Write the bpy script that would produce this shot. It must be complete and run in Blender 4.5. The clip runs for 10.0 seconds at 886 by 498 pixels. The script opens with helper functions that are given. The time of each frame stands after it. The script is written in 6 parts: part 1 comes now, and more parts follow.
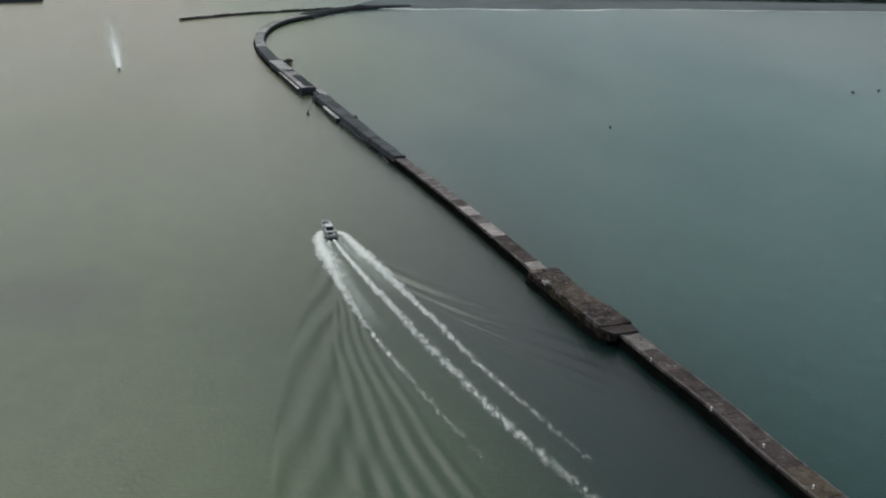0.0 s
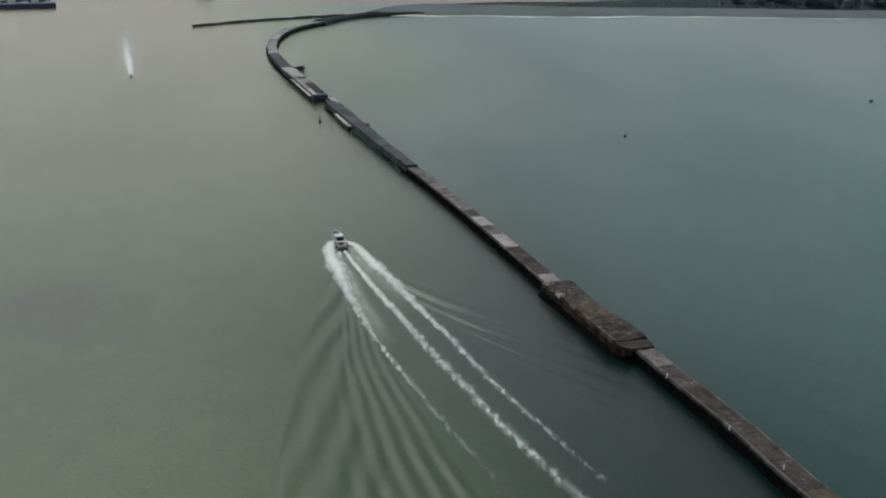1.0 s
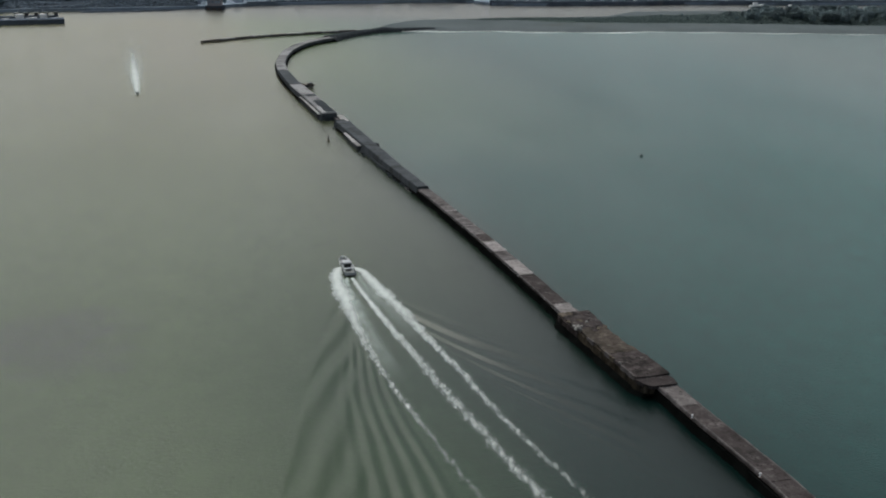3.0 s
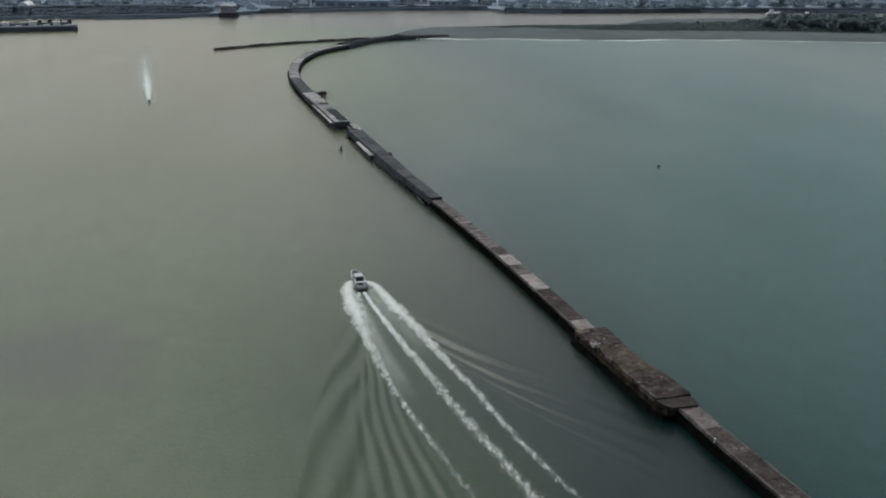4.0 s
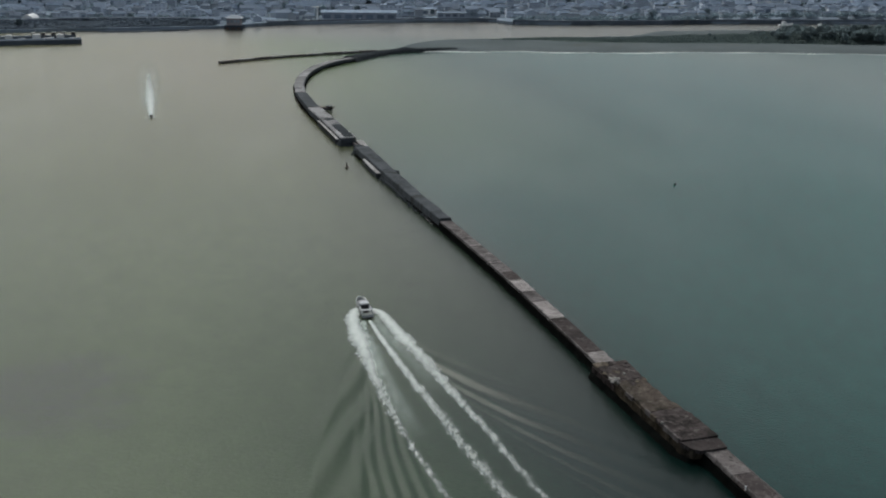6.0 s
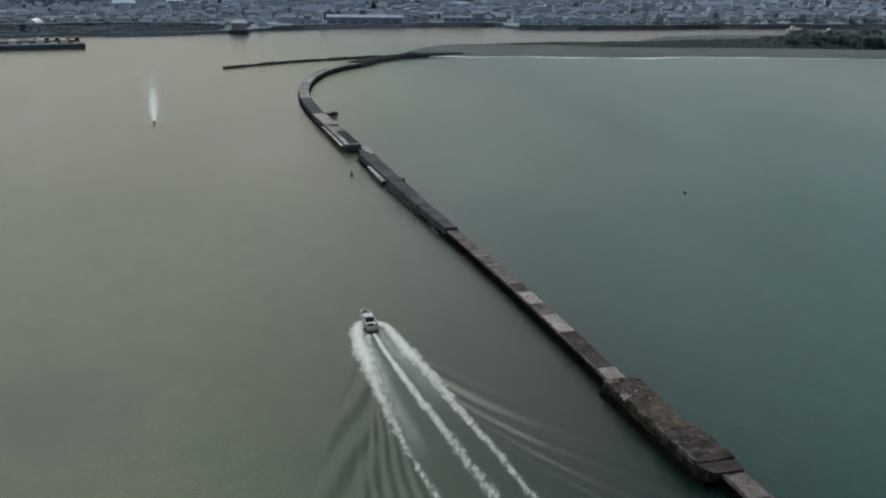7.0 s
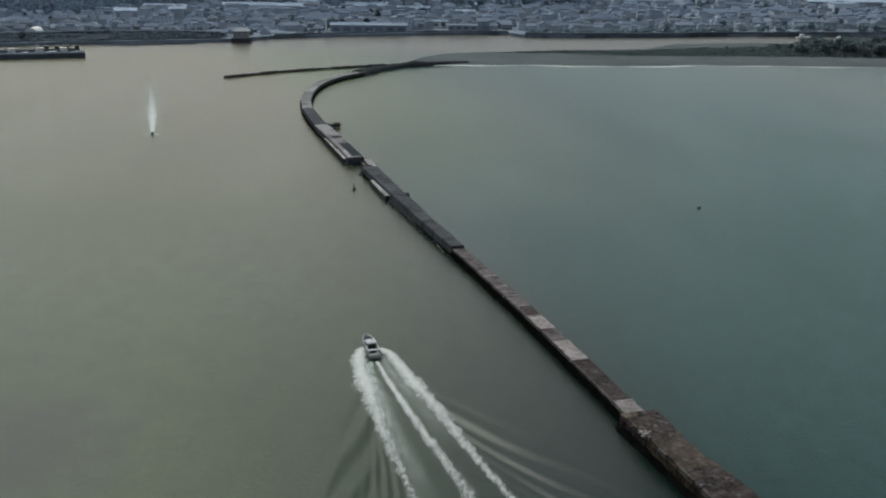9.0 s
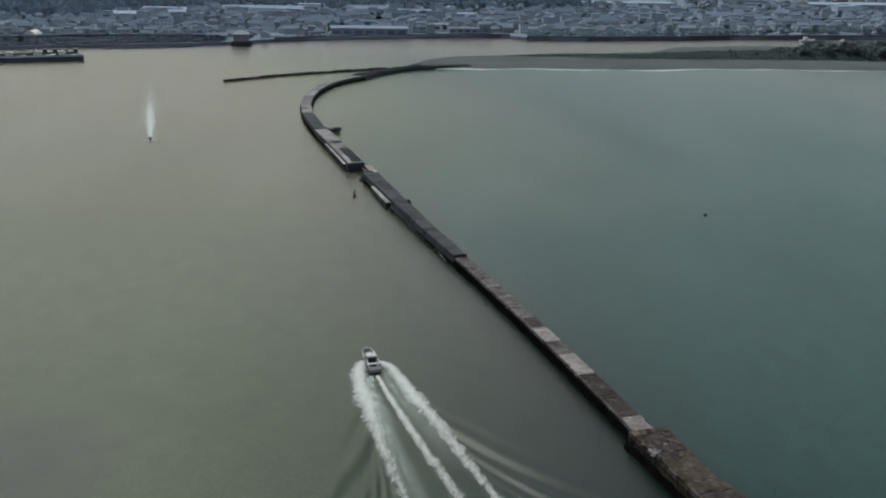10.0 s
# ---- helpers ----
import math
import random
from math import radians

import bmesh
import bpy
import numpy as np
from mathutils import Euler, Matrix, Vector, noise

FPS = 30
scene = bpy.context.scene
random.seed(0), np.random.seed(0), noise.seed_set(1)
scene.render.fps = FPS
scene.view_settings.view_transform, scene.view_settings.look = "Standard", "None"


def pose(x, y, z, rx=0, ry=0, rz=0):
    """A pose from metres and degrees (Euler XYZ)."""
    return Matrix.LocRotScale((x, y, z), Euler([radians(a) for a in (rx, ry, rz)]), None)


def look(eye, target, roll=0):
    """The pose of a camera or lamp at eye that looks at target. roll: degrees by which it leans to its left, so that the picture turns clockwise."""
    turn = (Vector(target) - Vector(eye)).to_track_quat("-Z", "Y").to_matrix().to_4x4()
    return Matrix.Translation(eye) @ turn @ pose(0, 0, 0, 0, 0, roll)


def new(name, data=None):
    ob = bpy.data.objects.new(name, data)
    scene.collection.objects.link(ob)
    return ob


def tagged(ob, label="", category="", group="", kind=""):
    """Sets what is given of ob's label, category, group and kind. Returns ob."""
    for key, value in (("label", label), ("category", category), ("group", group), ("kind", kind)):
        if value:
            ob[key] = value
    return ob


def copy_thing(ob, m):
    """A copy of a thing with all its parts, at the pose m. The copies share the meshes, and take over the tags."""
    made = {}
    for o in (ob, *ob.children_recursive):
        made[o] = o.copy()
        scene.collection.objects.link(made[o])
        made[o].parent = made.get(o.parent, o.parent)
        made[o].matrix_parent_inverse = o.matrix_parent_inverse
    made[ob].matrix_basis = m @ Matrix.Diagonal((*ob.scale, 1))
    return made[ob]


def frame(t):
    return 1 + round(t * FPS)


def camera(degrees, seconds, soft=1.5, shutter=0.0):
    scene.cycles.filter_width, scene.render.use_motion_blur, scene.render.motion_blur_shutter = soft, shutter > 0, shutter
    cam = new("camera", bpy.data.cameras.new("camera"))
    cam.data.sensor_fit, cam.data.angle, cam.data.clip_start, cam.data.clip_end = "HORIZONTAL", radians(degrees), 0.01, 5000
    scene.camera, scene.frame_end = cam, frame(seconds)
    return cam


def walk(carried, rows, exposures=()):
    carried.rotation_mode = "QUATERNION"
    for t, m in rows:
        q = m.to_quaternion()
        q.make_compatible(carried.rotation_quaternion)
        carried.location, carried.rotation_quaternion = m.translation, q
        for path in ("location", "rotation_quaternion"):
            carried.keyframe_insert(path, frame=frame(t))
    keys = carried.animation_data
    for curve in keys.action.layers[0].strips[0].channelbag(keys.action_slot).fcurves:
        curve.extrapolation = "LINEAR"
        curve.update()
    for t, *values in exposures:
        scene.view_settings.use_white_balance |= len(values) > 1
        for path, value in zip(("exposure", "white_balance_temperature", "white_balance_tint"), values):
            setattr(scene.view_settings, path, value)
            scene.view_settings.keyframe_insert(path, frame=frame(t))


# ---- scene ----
# Camera: a drone that flies forward over the harbour mouth, about 90 m up.
cam = camera(45.0, 10.0, soft=2.0)
PATH = [  # seconds, x, y, z, yaw, pitch, roll
    (0.0, 0.02, 0.05, 89.99, 0.00, -19.25, 1.18),
    (0.5, 0.17, 2.17, 89.90, 0.38, -19.10, 1.17),
    (1.0, 0.23, 4.51, 89.81, 0.74, -18.94, 1.16),
    (1.5, 0.22, 7.05, 89.74, 0.76, -18.74, 1.14),
    (2.0, 0.14, 9.74, 89.67, 0.79, -18.56, 1.12),
    (2.5, 0.01, 12.56, 89.60, 0.96, -18.38, 1.10),
    (3.0, -0.17, 15.48, 89.54, 1.36, -18.22, 1.08),
    (4.5, -0.85, 24.65, 89.36, 2.26, -17.73, 1.02),
    (5.0, -1.11, 27.79, 89.30, 2.30, -17.58, 0.99),
    (5.5, -1.38, 30.94, 89.24, 2.39, -17.45, 0.97),
    (7.0, -2.20, 40.41, 89.03, 2.83, -17.13, 0.91),
    (7.5, -2.48, 43.57, 88.96, 2.97, -17.03, 0.90),
    (8.0, -2.77, 46.73, 88.89, 3.01, -16.93, 0.88),
    (8.5, -3.06, 49.90, 88.82, 3.05, -16.85, 0.87),
    (9.0, -3.36, 53.08, 88.76, 3.07, -16.78, 0.86),
    (9.5, -3.69, 56.28, 88.69, 3.09, -16.71, 0.86),
    (10.0, -4.04, 59.53, 88.64, 3.12, -16.65, 0.86),
]


def flown(x, y, z, yaw, pitch, roll):
    a, b = radians(yaw), radians(pitch)
    way = Vector((-math.sin(a) * math.cos(b), math.cos(a) * math.cos(b), math.sin(b)))
    eye = Vector((x, y, z))
    return look(eye, eye + way, roll)


walk(cam, [(t, flown(*row)) for t, *row in PATH], exposures=[(0.0, 0.32, 6320, 5.2), (1.0, 0.27, 6320, 5.2), (2.5, 0.23, 6320, 5.2), (5.0, 0.16, 6320, 4.9), (10.0, 0.09, 6320, 4.6)])

# Light: a hazy sky, with a broad weak sun ahead and to the left.
SUN_AZ, SUN_EL = radians(-32), radians(56)
world = bpy.data.worlds.new("sky")
scene.world = world
world.use_nodes = True
wt = world.node_tree
wt.nodes.clear()
sky = wt.nodes.new("ShaderNodeTexSky")
sky.sky_type = "NISHITA"
sky.sun_disc = False
sky.sun_elevation, sky.sun_rotation = SUN_EL, SUN_AZ
sky.air_density, sky.dust_density, sky.ozone_density = 1.0, 7.0, 1.5
# thin overcast: the blue of the sky greyed by cloud
cloud = wt.nodes.new("ShaderNodeHueSaturation")
cloud.inputs["Saturation"].default_value = 0.48
bgn = wt.nodes.new("ShaderNodeBackground")
bgn.inputs["Strength"].default_value = 0.12
wout = wt.nodes.new("ShaderNodeOutputWorld")
wt.links.new(sky.outputs[0], cloud.inputs["Color"])
wt.links.new(cloud.outputs[0], bgn.inputs["Color"])
wt.links.new(bgn.outputs[0], wout.inputs["Surface"])

sun_data = bpy.data.lights.new("sun", "SUN")
sun_data.energy, sun_data.angle, sun_data.color = 0.5, radians(40), (1.0, 0.97, 0.93)
sun = new("sun", sun_data)
sun_from = Vector((math.sin(SUN_AZ) * math.cos(SUN_EL), math.cos(SUN_AZ) * math.cos(SUN_EL), math.sin(SUN_EL)))
sun.matrix_world = look(sun_from * 400, (0, 0, 0))


# ---- materials ----
def nodes_of(name):
    m = bpy.data.materials.new(name)
    m.use_nodes = True
    nt = m.node_tree
    return m, nt, nt.nodes["Principled BSDF"]


def add(nt, kind, **values):
    n = nt.nodes.new(kind)
    for key, value in values.items():
        n.inputs[key.replace("_", " ")].default_value = value
    return n


def tint(nt, factor, stops):
    """A colour ramp over factor; stops: (place, (r, g, b))."""
    r = nt.nodes.new("ShaderNodeValToRGB")
    while len(r.color_ramp.elements) < len(stops):
        r.color_ramp.elements.new(0.5)
    for e, (p, c) in zip(r.color_ramp.elements, stops):
        e.position, e.color = p, (*c, 1)
    nt.links.new(factor, r.inputs[0])
    return r.outputs[0]


def blend(nt, factor, a, b, how="MIX"):
    m = nt.nodes.new("ShaderNodeMix")
    m.data_type, m.blend_type = "RGBA", how
    for socket, value in ((m.inputs[0], factor), (m.inputs[6], a), (m.inputs[7], b)):
        if isinstance(value, (int, float)):
            socket.default_value = value
        elif isinstance(value, tuple):
            socket.default_value = (*value, 1)
        else:
            nt.links.new(value, socket)
    return m.outputs[2]


def calc(nt, op, a, b=None, c=None):
    n = nt.nodes.new("ShaderNodeMath")
    n.operation = op
    for socket, value in zip(n.inputs, (a, b, c)):
        if value is None:
            continue
        if isinstance(value, (int, float)):
            socket.default_value = value
        else:
            nt.links.new(value, socket)
    return n.outputs[0]


def grain(nt, scale, detail=4.0, rough=0.6, stretch=None, world_space=True):
    """Noise at a real-world scale (1/scale metres)."""
    n = add(nt, "ShaderNodeTexNoise", Scale=scale, Detail=detail, Roughness=rough)
    if world_space:
        g = nt.nodes.new("ShaderNodeNewGeometry")
        src = g.outputs["Position"]
    else:
        src = nt.nodes.new("ShaderNodeTexCoord").outputs["Object"]
    if stretch:
        mp = nt.nodes.new("ShaderNodeMapping")
        mp.inputs["Scale"].default_value = stretch[:3]
        if len(stretch) > 3:
            mp.inputs["Rotation"].default_value = (0, 0, radians(stretch[3]))
        nt.links.new(src, mp.inputs[0])
        src = mp.outputs[0]
    nt.links.new(src, n.inputs["Vector"])
    return n.outputs[0]


def surface(name, dark, light, scale=0.5, fine=4.0, rough=0.85, bump=0.3, vary=0.25, metal=0.0, stain=None, stain_at=0.62, scuff=None, gloss=0.5):
    """A worn surface: two scales of tone, a tone of its own for each object, fine relief, and stains."""
    m, nt, p = nodes_of(name)
    big = grain(nt, scale, 5)
    small = grain(nt, fine, 6)
    both = calc(nt, "ADD", calc(nt, "MULTIPLY", big, 0.65), calc(nt, "MULTIPLY", small, 0.35))
    colour = tint(nt, both, [(0.34, dark), (0.66, light)])
    if stain:
        s = grain(nt, scale * 0.7, 7, 0.7, stretch=(1, 1, 0.3))
        colour = blend(nt, tint(nt, s, [(stain_at - 0.06, (0, 0, 0)), (stain_at + 0.05, (1, 1, 1))]), colour, stain)
    if scuff:
        s = grain(nt, 0.55, 8, 0.75, stretch=(1, 1, 0.5))
        colour = blend(nt, tint(nt, s, [(0.54, (0, 0, 0)), (0.66, (0.8, 0.8, 0.8))]), colour, scuff)
        s = grain(nt, 0.9, 8, 0.75, stretch=(1.2, 1, 0.4, 35))
        colour = blend(nt, tint(nt, s, [(0.36, (0.75, 0.75, 0.75)), (0.46, (0, 0, 0))]), colour, tuple(0.3 * v for v in dark))
    if vary:
        info = nt.nodes.new("ShaderNodeObjectInfo")
        k = calc(nt, "ADD", calc(nt, "MULTIPLY", info.outputs["Random"], 2 * vary), 1 - vary)
        hs = nt.nodes.new("ShaderNodeHueSaturation")
        nt.links.new(k, hs.inputs["Value"])
        nt.links.new(colour, hs.inputs["Color"])
        colour = hs.outputs[0]
    nt.links.new(colour, p.inputs["Base Color"])
    p.inputs["Roughness"].default_value, p.inputs["Metallic"].default_value = rough, metal
    p.inputs["Specular IOR Level"].default_value = gloss
    if bump:
        b = add(nt, "ShaderNodeBump", Strength=bump, Distance=0.05)
        nt.links.new(small, b.inputs["Height"])
        nt.links.new(b.outputs[0], p.inputs["Normal"])
    return m


def leafy(m):
    """Thin leaves let part of the light through."""
    nt = m.node_tree
    p = nt.nodes["Principled BSDF"]
    out = [n for n in nt.nodes if n.type == "OUTPUT_MATERIAL"][0]
    through_leaf = nt.nodes.new("ShaderNodeBsdfTranslucent")
    nt.links.new(p.inputs["Base Color"].links[0].from_socket, through_leaf.inputs["Color"])
    both = nt.nodes.new("ShaderNodeAddShader")
    nt.links.new(p.outputs[0], both.inputs[0])
    nt.links.new(through_leaf.outputs[0], both.inputs[1])
    nt.links.new(both.outputs[0], out.inputs["Surface"])


def islands(name, colours, rough=0.85, noise_scale=0.6):
    """Separate pieces of one mesh, each in one of several colours."""
    m, nt, p = nodes_of(name)
    g = nt.nodes.new("ShaderNodeNewGeometry")
    stops = [(n / len(colours), c) for n, c in enumerate(colours)]
    colour = tint(nt, g.outputs["Random Per Island"], stops)
    colour = blend(nt, 0.5, colour, tint(nt, grain(nt, noise_scale, 5), [(0.3, (0.25, 0.25, 0.25)), (0.7, (0.9, 0.9, 0.9))]), "MULTIPLY")
    nt.links.new(colour, p.inputs["Base Color"])
    p.inputs["Roughness"].default_value = rough
    p.inputs["Specular IOR Level"].default_value = 0.0
    return m


PALE = surface("pale_concrete", (0.1368, 0.1266, 0.1249), (0.2605, 0.2419, 0.2368), 0.25, 2.0, stain=(0.1152, 0.1025, 0.0982), scuff=(0.3290, 0.3138, 0.3086), gloss=0.0)
MAUVE = surface("mauve_grey_concrete", (0.0861, 0.0798, 0.0791), (0.1516, 0.1404, 0.1390), 0.3, 1.8, stain=(0.0603, 0.0547, 0.0540), stain_at=0.56, scuff=(0.1963, 0.1844, 0.1823), vary=0.12, gloss=0.0)
MID = surface("grey_concrete", (0.0615, 0.0560, 0.0551), (0.1311, 0.1201, 0.1178), 0.2, 1.6, stain=(0.0590, 0.0520, 0.0504), scuff=(0.1894, 0.1775, 0.1736), gloss=0.0)
BROWN = surface("weathered_brown_concrete", (0.0361, 0.0312, 0.0308), (0.0836, 0.0737, 0.0722), 0.15, 1.3, stain=(0.0381, 0.0343, 0.0336), stain_at=0.56, scuff=(0.1440, 0.1310, 0.1287), gloss=0.0)
GREY = surface("blue_grey_concrete", (0.165, 0.166, 0.168), (0.28, 0.28, 0.283), 0.2, 1.5, stain=(0.11, 0.11, 0.112), stain_at=0.58, scuff=(0.3, 0.3, 0.3), gloss=0.0)
SILL = surface("bleached_concrete", (0.24, 0.237, 0.233), (0.36, 0.355, 0.35), 0.3, 2.0, gloss=0.0)
DARK = surface("dark_weathered_concrete", (0.0496, 0.0552, 0.0606), (0.0957, 0.103, 0.1104), 0.2, 1.5, stain=(0.0442, 0.0478, 0.0478), stain_at=0.58, vary=0.08, gloss=0.0)
TAN = surface("ochre_stained_concrete", (0.053, 0.0442, 0.0354), (0.1139, 0.0974, 0.0786), 0.3, 1.8, stain=(0.0445, 0.0434, 0.0279), stain_at=0.57, scuff=(0.159, 0.1402, 0.1181), gloss=0.0)
# WET and FACE go darker than algae-wet concrete: the walls' shade is painted in.
WET = surface("shaded_algae_concrete", (0.002, 0.0024, 0.0024), (0.008, 0.0085, 0.008), 0.3, 2.5, rough=0.95, vary=0.1)
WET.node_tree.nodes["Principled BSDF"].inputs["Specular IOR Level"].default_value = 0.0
FACE = surface("shaded_side_concrete", (0.005, 0.0045, 0.0045), (0.02, 0.0165, 0.016), 0.4, 2.0, stain=(0.008, 0.008, 0.008), stain_at=0.5, gloss=0.0)
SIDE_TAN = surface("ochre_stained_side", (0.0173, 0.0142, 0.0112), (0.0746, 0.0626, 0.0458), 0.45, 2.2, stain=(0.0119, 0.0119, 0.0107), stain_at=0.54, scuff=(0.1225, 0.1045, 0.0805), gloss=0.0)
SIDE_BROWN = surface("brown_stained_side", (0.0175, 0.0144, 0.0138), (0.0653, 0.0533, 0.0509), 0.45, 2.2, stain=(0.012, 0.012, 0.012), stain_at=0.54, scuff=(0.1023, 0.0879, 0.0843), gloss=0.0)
PLATE_BROWN = surface("mottled_brown_plate", (0.0304, 0.0262, 0.0258), (0.0910, 0.0788, 0.0765), 0.22, 1.1, stain=(0.0255, 0.0232, 0.0224), stain_at=0.54, scuff=(0.1336, 0.1207, 0.1161), vary=0.05, gloss=0.0)
PLATE_TAN = surface("mottled_ochre_plate", (0.0456, 0.0386, 0.0335), (0.1180, 0.1000, 0.0860), 0.2, 1.1, stain=(0.0404, 0.0363, 0.0303), stain_at=0.55, scuff=(0.1570, 0.1390, 0.1230), vary=0.05, gloss=0.0)
LIME = surface("white_bird_lime", (0.12, 0.116, 0.108), (0.232, 0.224, 0.212), 0.8, 3.0, gloss=0.0)
ROCK = surface("dark_wet_rock", (0.028, 0.031, 0.034), (0.066, 0.071, 0.076), 0.5, 2.0, rough=0.7, bump=0.8, gloss=0.0)
ROOT_ROCK = surface("dark_rough_stone", (0.0272, 0.032, 0.0352), (0.0544, 0.0608, 0.0656), 0.5, 2.0, rough=0.95, bump=0.6, vary=0.1, gloss=0.0)
SAND = surface("grey_beach_sand", (0.082, 0.096, 0.1), (0.114, 0.132, 0.137), 0.02, 0.4, vary=0, stain=(0.092, 0.092, 0.0805), gloss=0.0)
# Far foliage, hillside and bank are lifted and blued: haze put into the colour.
WOODFLOOR = surface("hazed_hillside", (0.0495, 0.0666, 0.0882), (0.063, 0.0828, 0.1062), 0.04, 0.5, vary=0, gloss=0.0)
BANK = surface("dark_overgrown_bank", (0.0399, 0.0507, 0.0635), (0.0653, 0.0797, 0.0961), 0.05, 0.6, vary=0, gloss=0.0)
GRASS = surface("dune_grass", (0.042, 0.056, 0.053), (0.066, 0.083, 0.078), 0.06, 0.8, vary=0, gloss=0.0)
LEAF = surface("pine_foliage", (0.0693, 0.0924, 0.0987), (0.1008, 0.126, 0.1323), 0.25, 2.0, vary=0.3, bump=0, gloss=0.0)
LEAF2 = surface("hazed_broadleaf_foliage", (0.094, 0.124, 0.142), (0.132, 0.166, 0.185), 0.25, 2.0, vary=0.3, bump=0, gloss=0.0)
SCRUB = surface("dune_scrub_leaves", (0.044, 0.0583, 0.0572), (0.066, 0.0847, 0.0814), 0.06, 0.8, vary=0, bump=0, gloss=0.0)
FARLEAF = surface("hazed_hill_foliage", (0.0598, 0.0819, 0.1092), (0.078, 0.104, 0.1352), 0.02, 0.3, vary=0, bump=0, gloss=0.0)
BANKLEAF = surface("hazed_bank_foliage", (0.0505, 0.0653, 0.0832), (0.0743, 0.0921, 0.1114), 0.05, 0.5, vary=0, bump=0, gloss=0.0)
for m in (LEAF, LEAF2, SCRUB, FARLEAF, BANKLEAF):
    leafy(m)
BARK = surface("bark", (0.04, 0.03, 0.025), (0.10, 0.08, 0.065), 1.0, 4.0)
# Town colours carry painted distance haze: bluer, with darks lightened.
EARTH = surface("hazed_town_ground", (0.162, 0.1998, 0.243), (0.2295, 0.2767, 0.3307), 0.03, 0.3, vary=0, stain=(0.1148, 0.1418, 0.162), stain_at=0.55, gloss=0.0)
SEAWALL = surface("hazed_seawall", (0.0585, 0.0715, 0.0884), (0.1014, 0.1196, 0.143), 0.1, 0.8, stain=(0.13, 0.13, 0.13), stain_at=0.66, gloss=0.0)
WALLS = [surface("hazed_plaster_wall_%d" % n, tuple(0.78 * v for v in c), c, 0.3, 1.5, gloss=0.0) for n, c in enumerate(
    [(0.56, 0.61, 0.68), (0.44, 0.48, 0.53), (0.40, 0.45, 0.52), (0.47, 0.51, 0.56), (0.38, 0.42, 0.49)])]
ROOFS = [surface("hazed_roof_tile_%d" % n, tuple(0.75 * v for v in c), c, 0.4, 2.5, rough=0.7, gloss=0.0) for n, c in enumerate(
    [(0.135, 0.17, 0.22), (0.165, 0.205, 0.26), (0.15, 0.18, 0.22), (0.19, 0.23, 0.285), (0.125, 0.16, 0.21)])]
SHEET = surface("hazed_sheet_roof", (0.2015, 0.2527, 0.3208), (0.2821, 0.341, 0.4216), 0.1, 1.0, rough=0.7, gloss=0.0)
WHITE = surface("white_paint", (0.55, 0.56, 0.56), (0.75, 0.76, 0.76), 0.8, 5.0, rough=0.4, vary=0.05)
BOATPAINT = surface("pale_grey_boat_paint", (0.34, 0.36, 0.37), (0.48, 0.5, 0.51), 0.8, 5.0, rough=0.45, vary=0.05)
GREYPAINT = surface("grey_deck_paint", (0.16, 0.18, 0.17), (0.27, 0.29, 0.28), 0.8, 5.0, rough=0.6, vary=0.05)
BLACK = surface("black_rubber", (0.012, 0.012, 0.012), (0.03, 0.03, 0.03), 1.0, 6.0, rough=0.6, vary=0)
RUST = surface("rusty_steel", (0.035, 0.025, 0.022), (0.08, 0.055, 0.045), 1.0, 6.0, rough=0.8)
WOOD = surface("old_timber", (0.05, 0.04, 0.03), (0.12, 0.10, 0.08), 1.0, 5.0)
REDWALL = surface("faded_red_wall", (0.36, 0.33, 0.34), (0.46, 0.42, 0.43), 0.4, 2.0, gloss=0.0)


def glass_mat():
    m, nt, p = nodes_of("window_glass")
    p.inputs["Base Color"].default_value = (0.02, 0.025, 0.03, 1)
    p.inputs["Roughness"].default_value = 0.08
    p.inputs["Specular IOR Level"].default_value = 0.6
    return m


GLASS = glass_mat()
# Panes far paler than glass, so that they sit in the painted haze.
PANE = surface("hazed_window_pane", (0.225, 0.2625, 0.315), (0.3, 0.345, 0.4125), 0.5, 2.0, rough=0.25, bump=0, gloss=0.0)


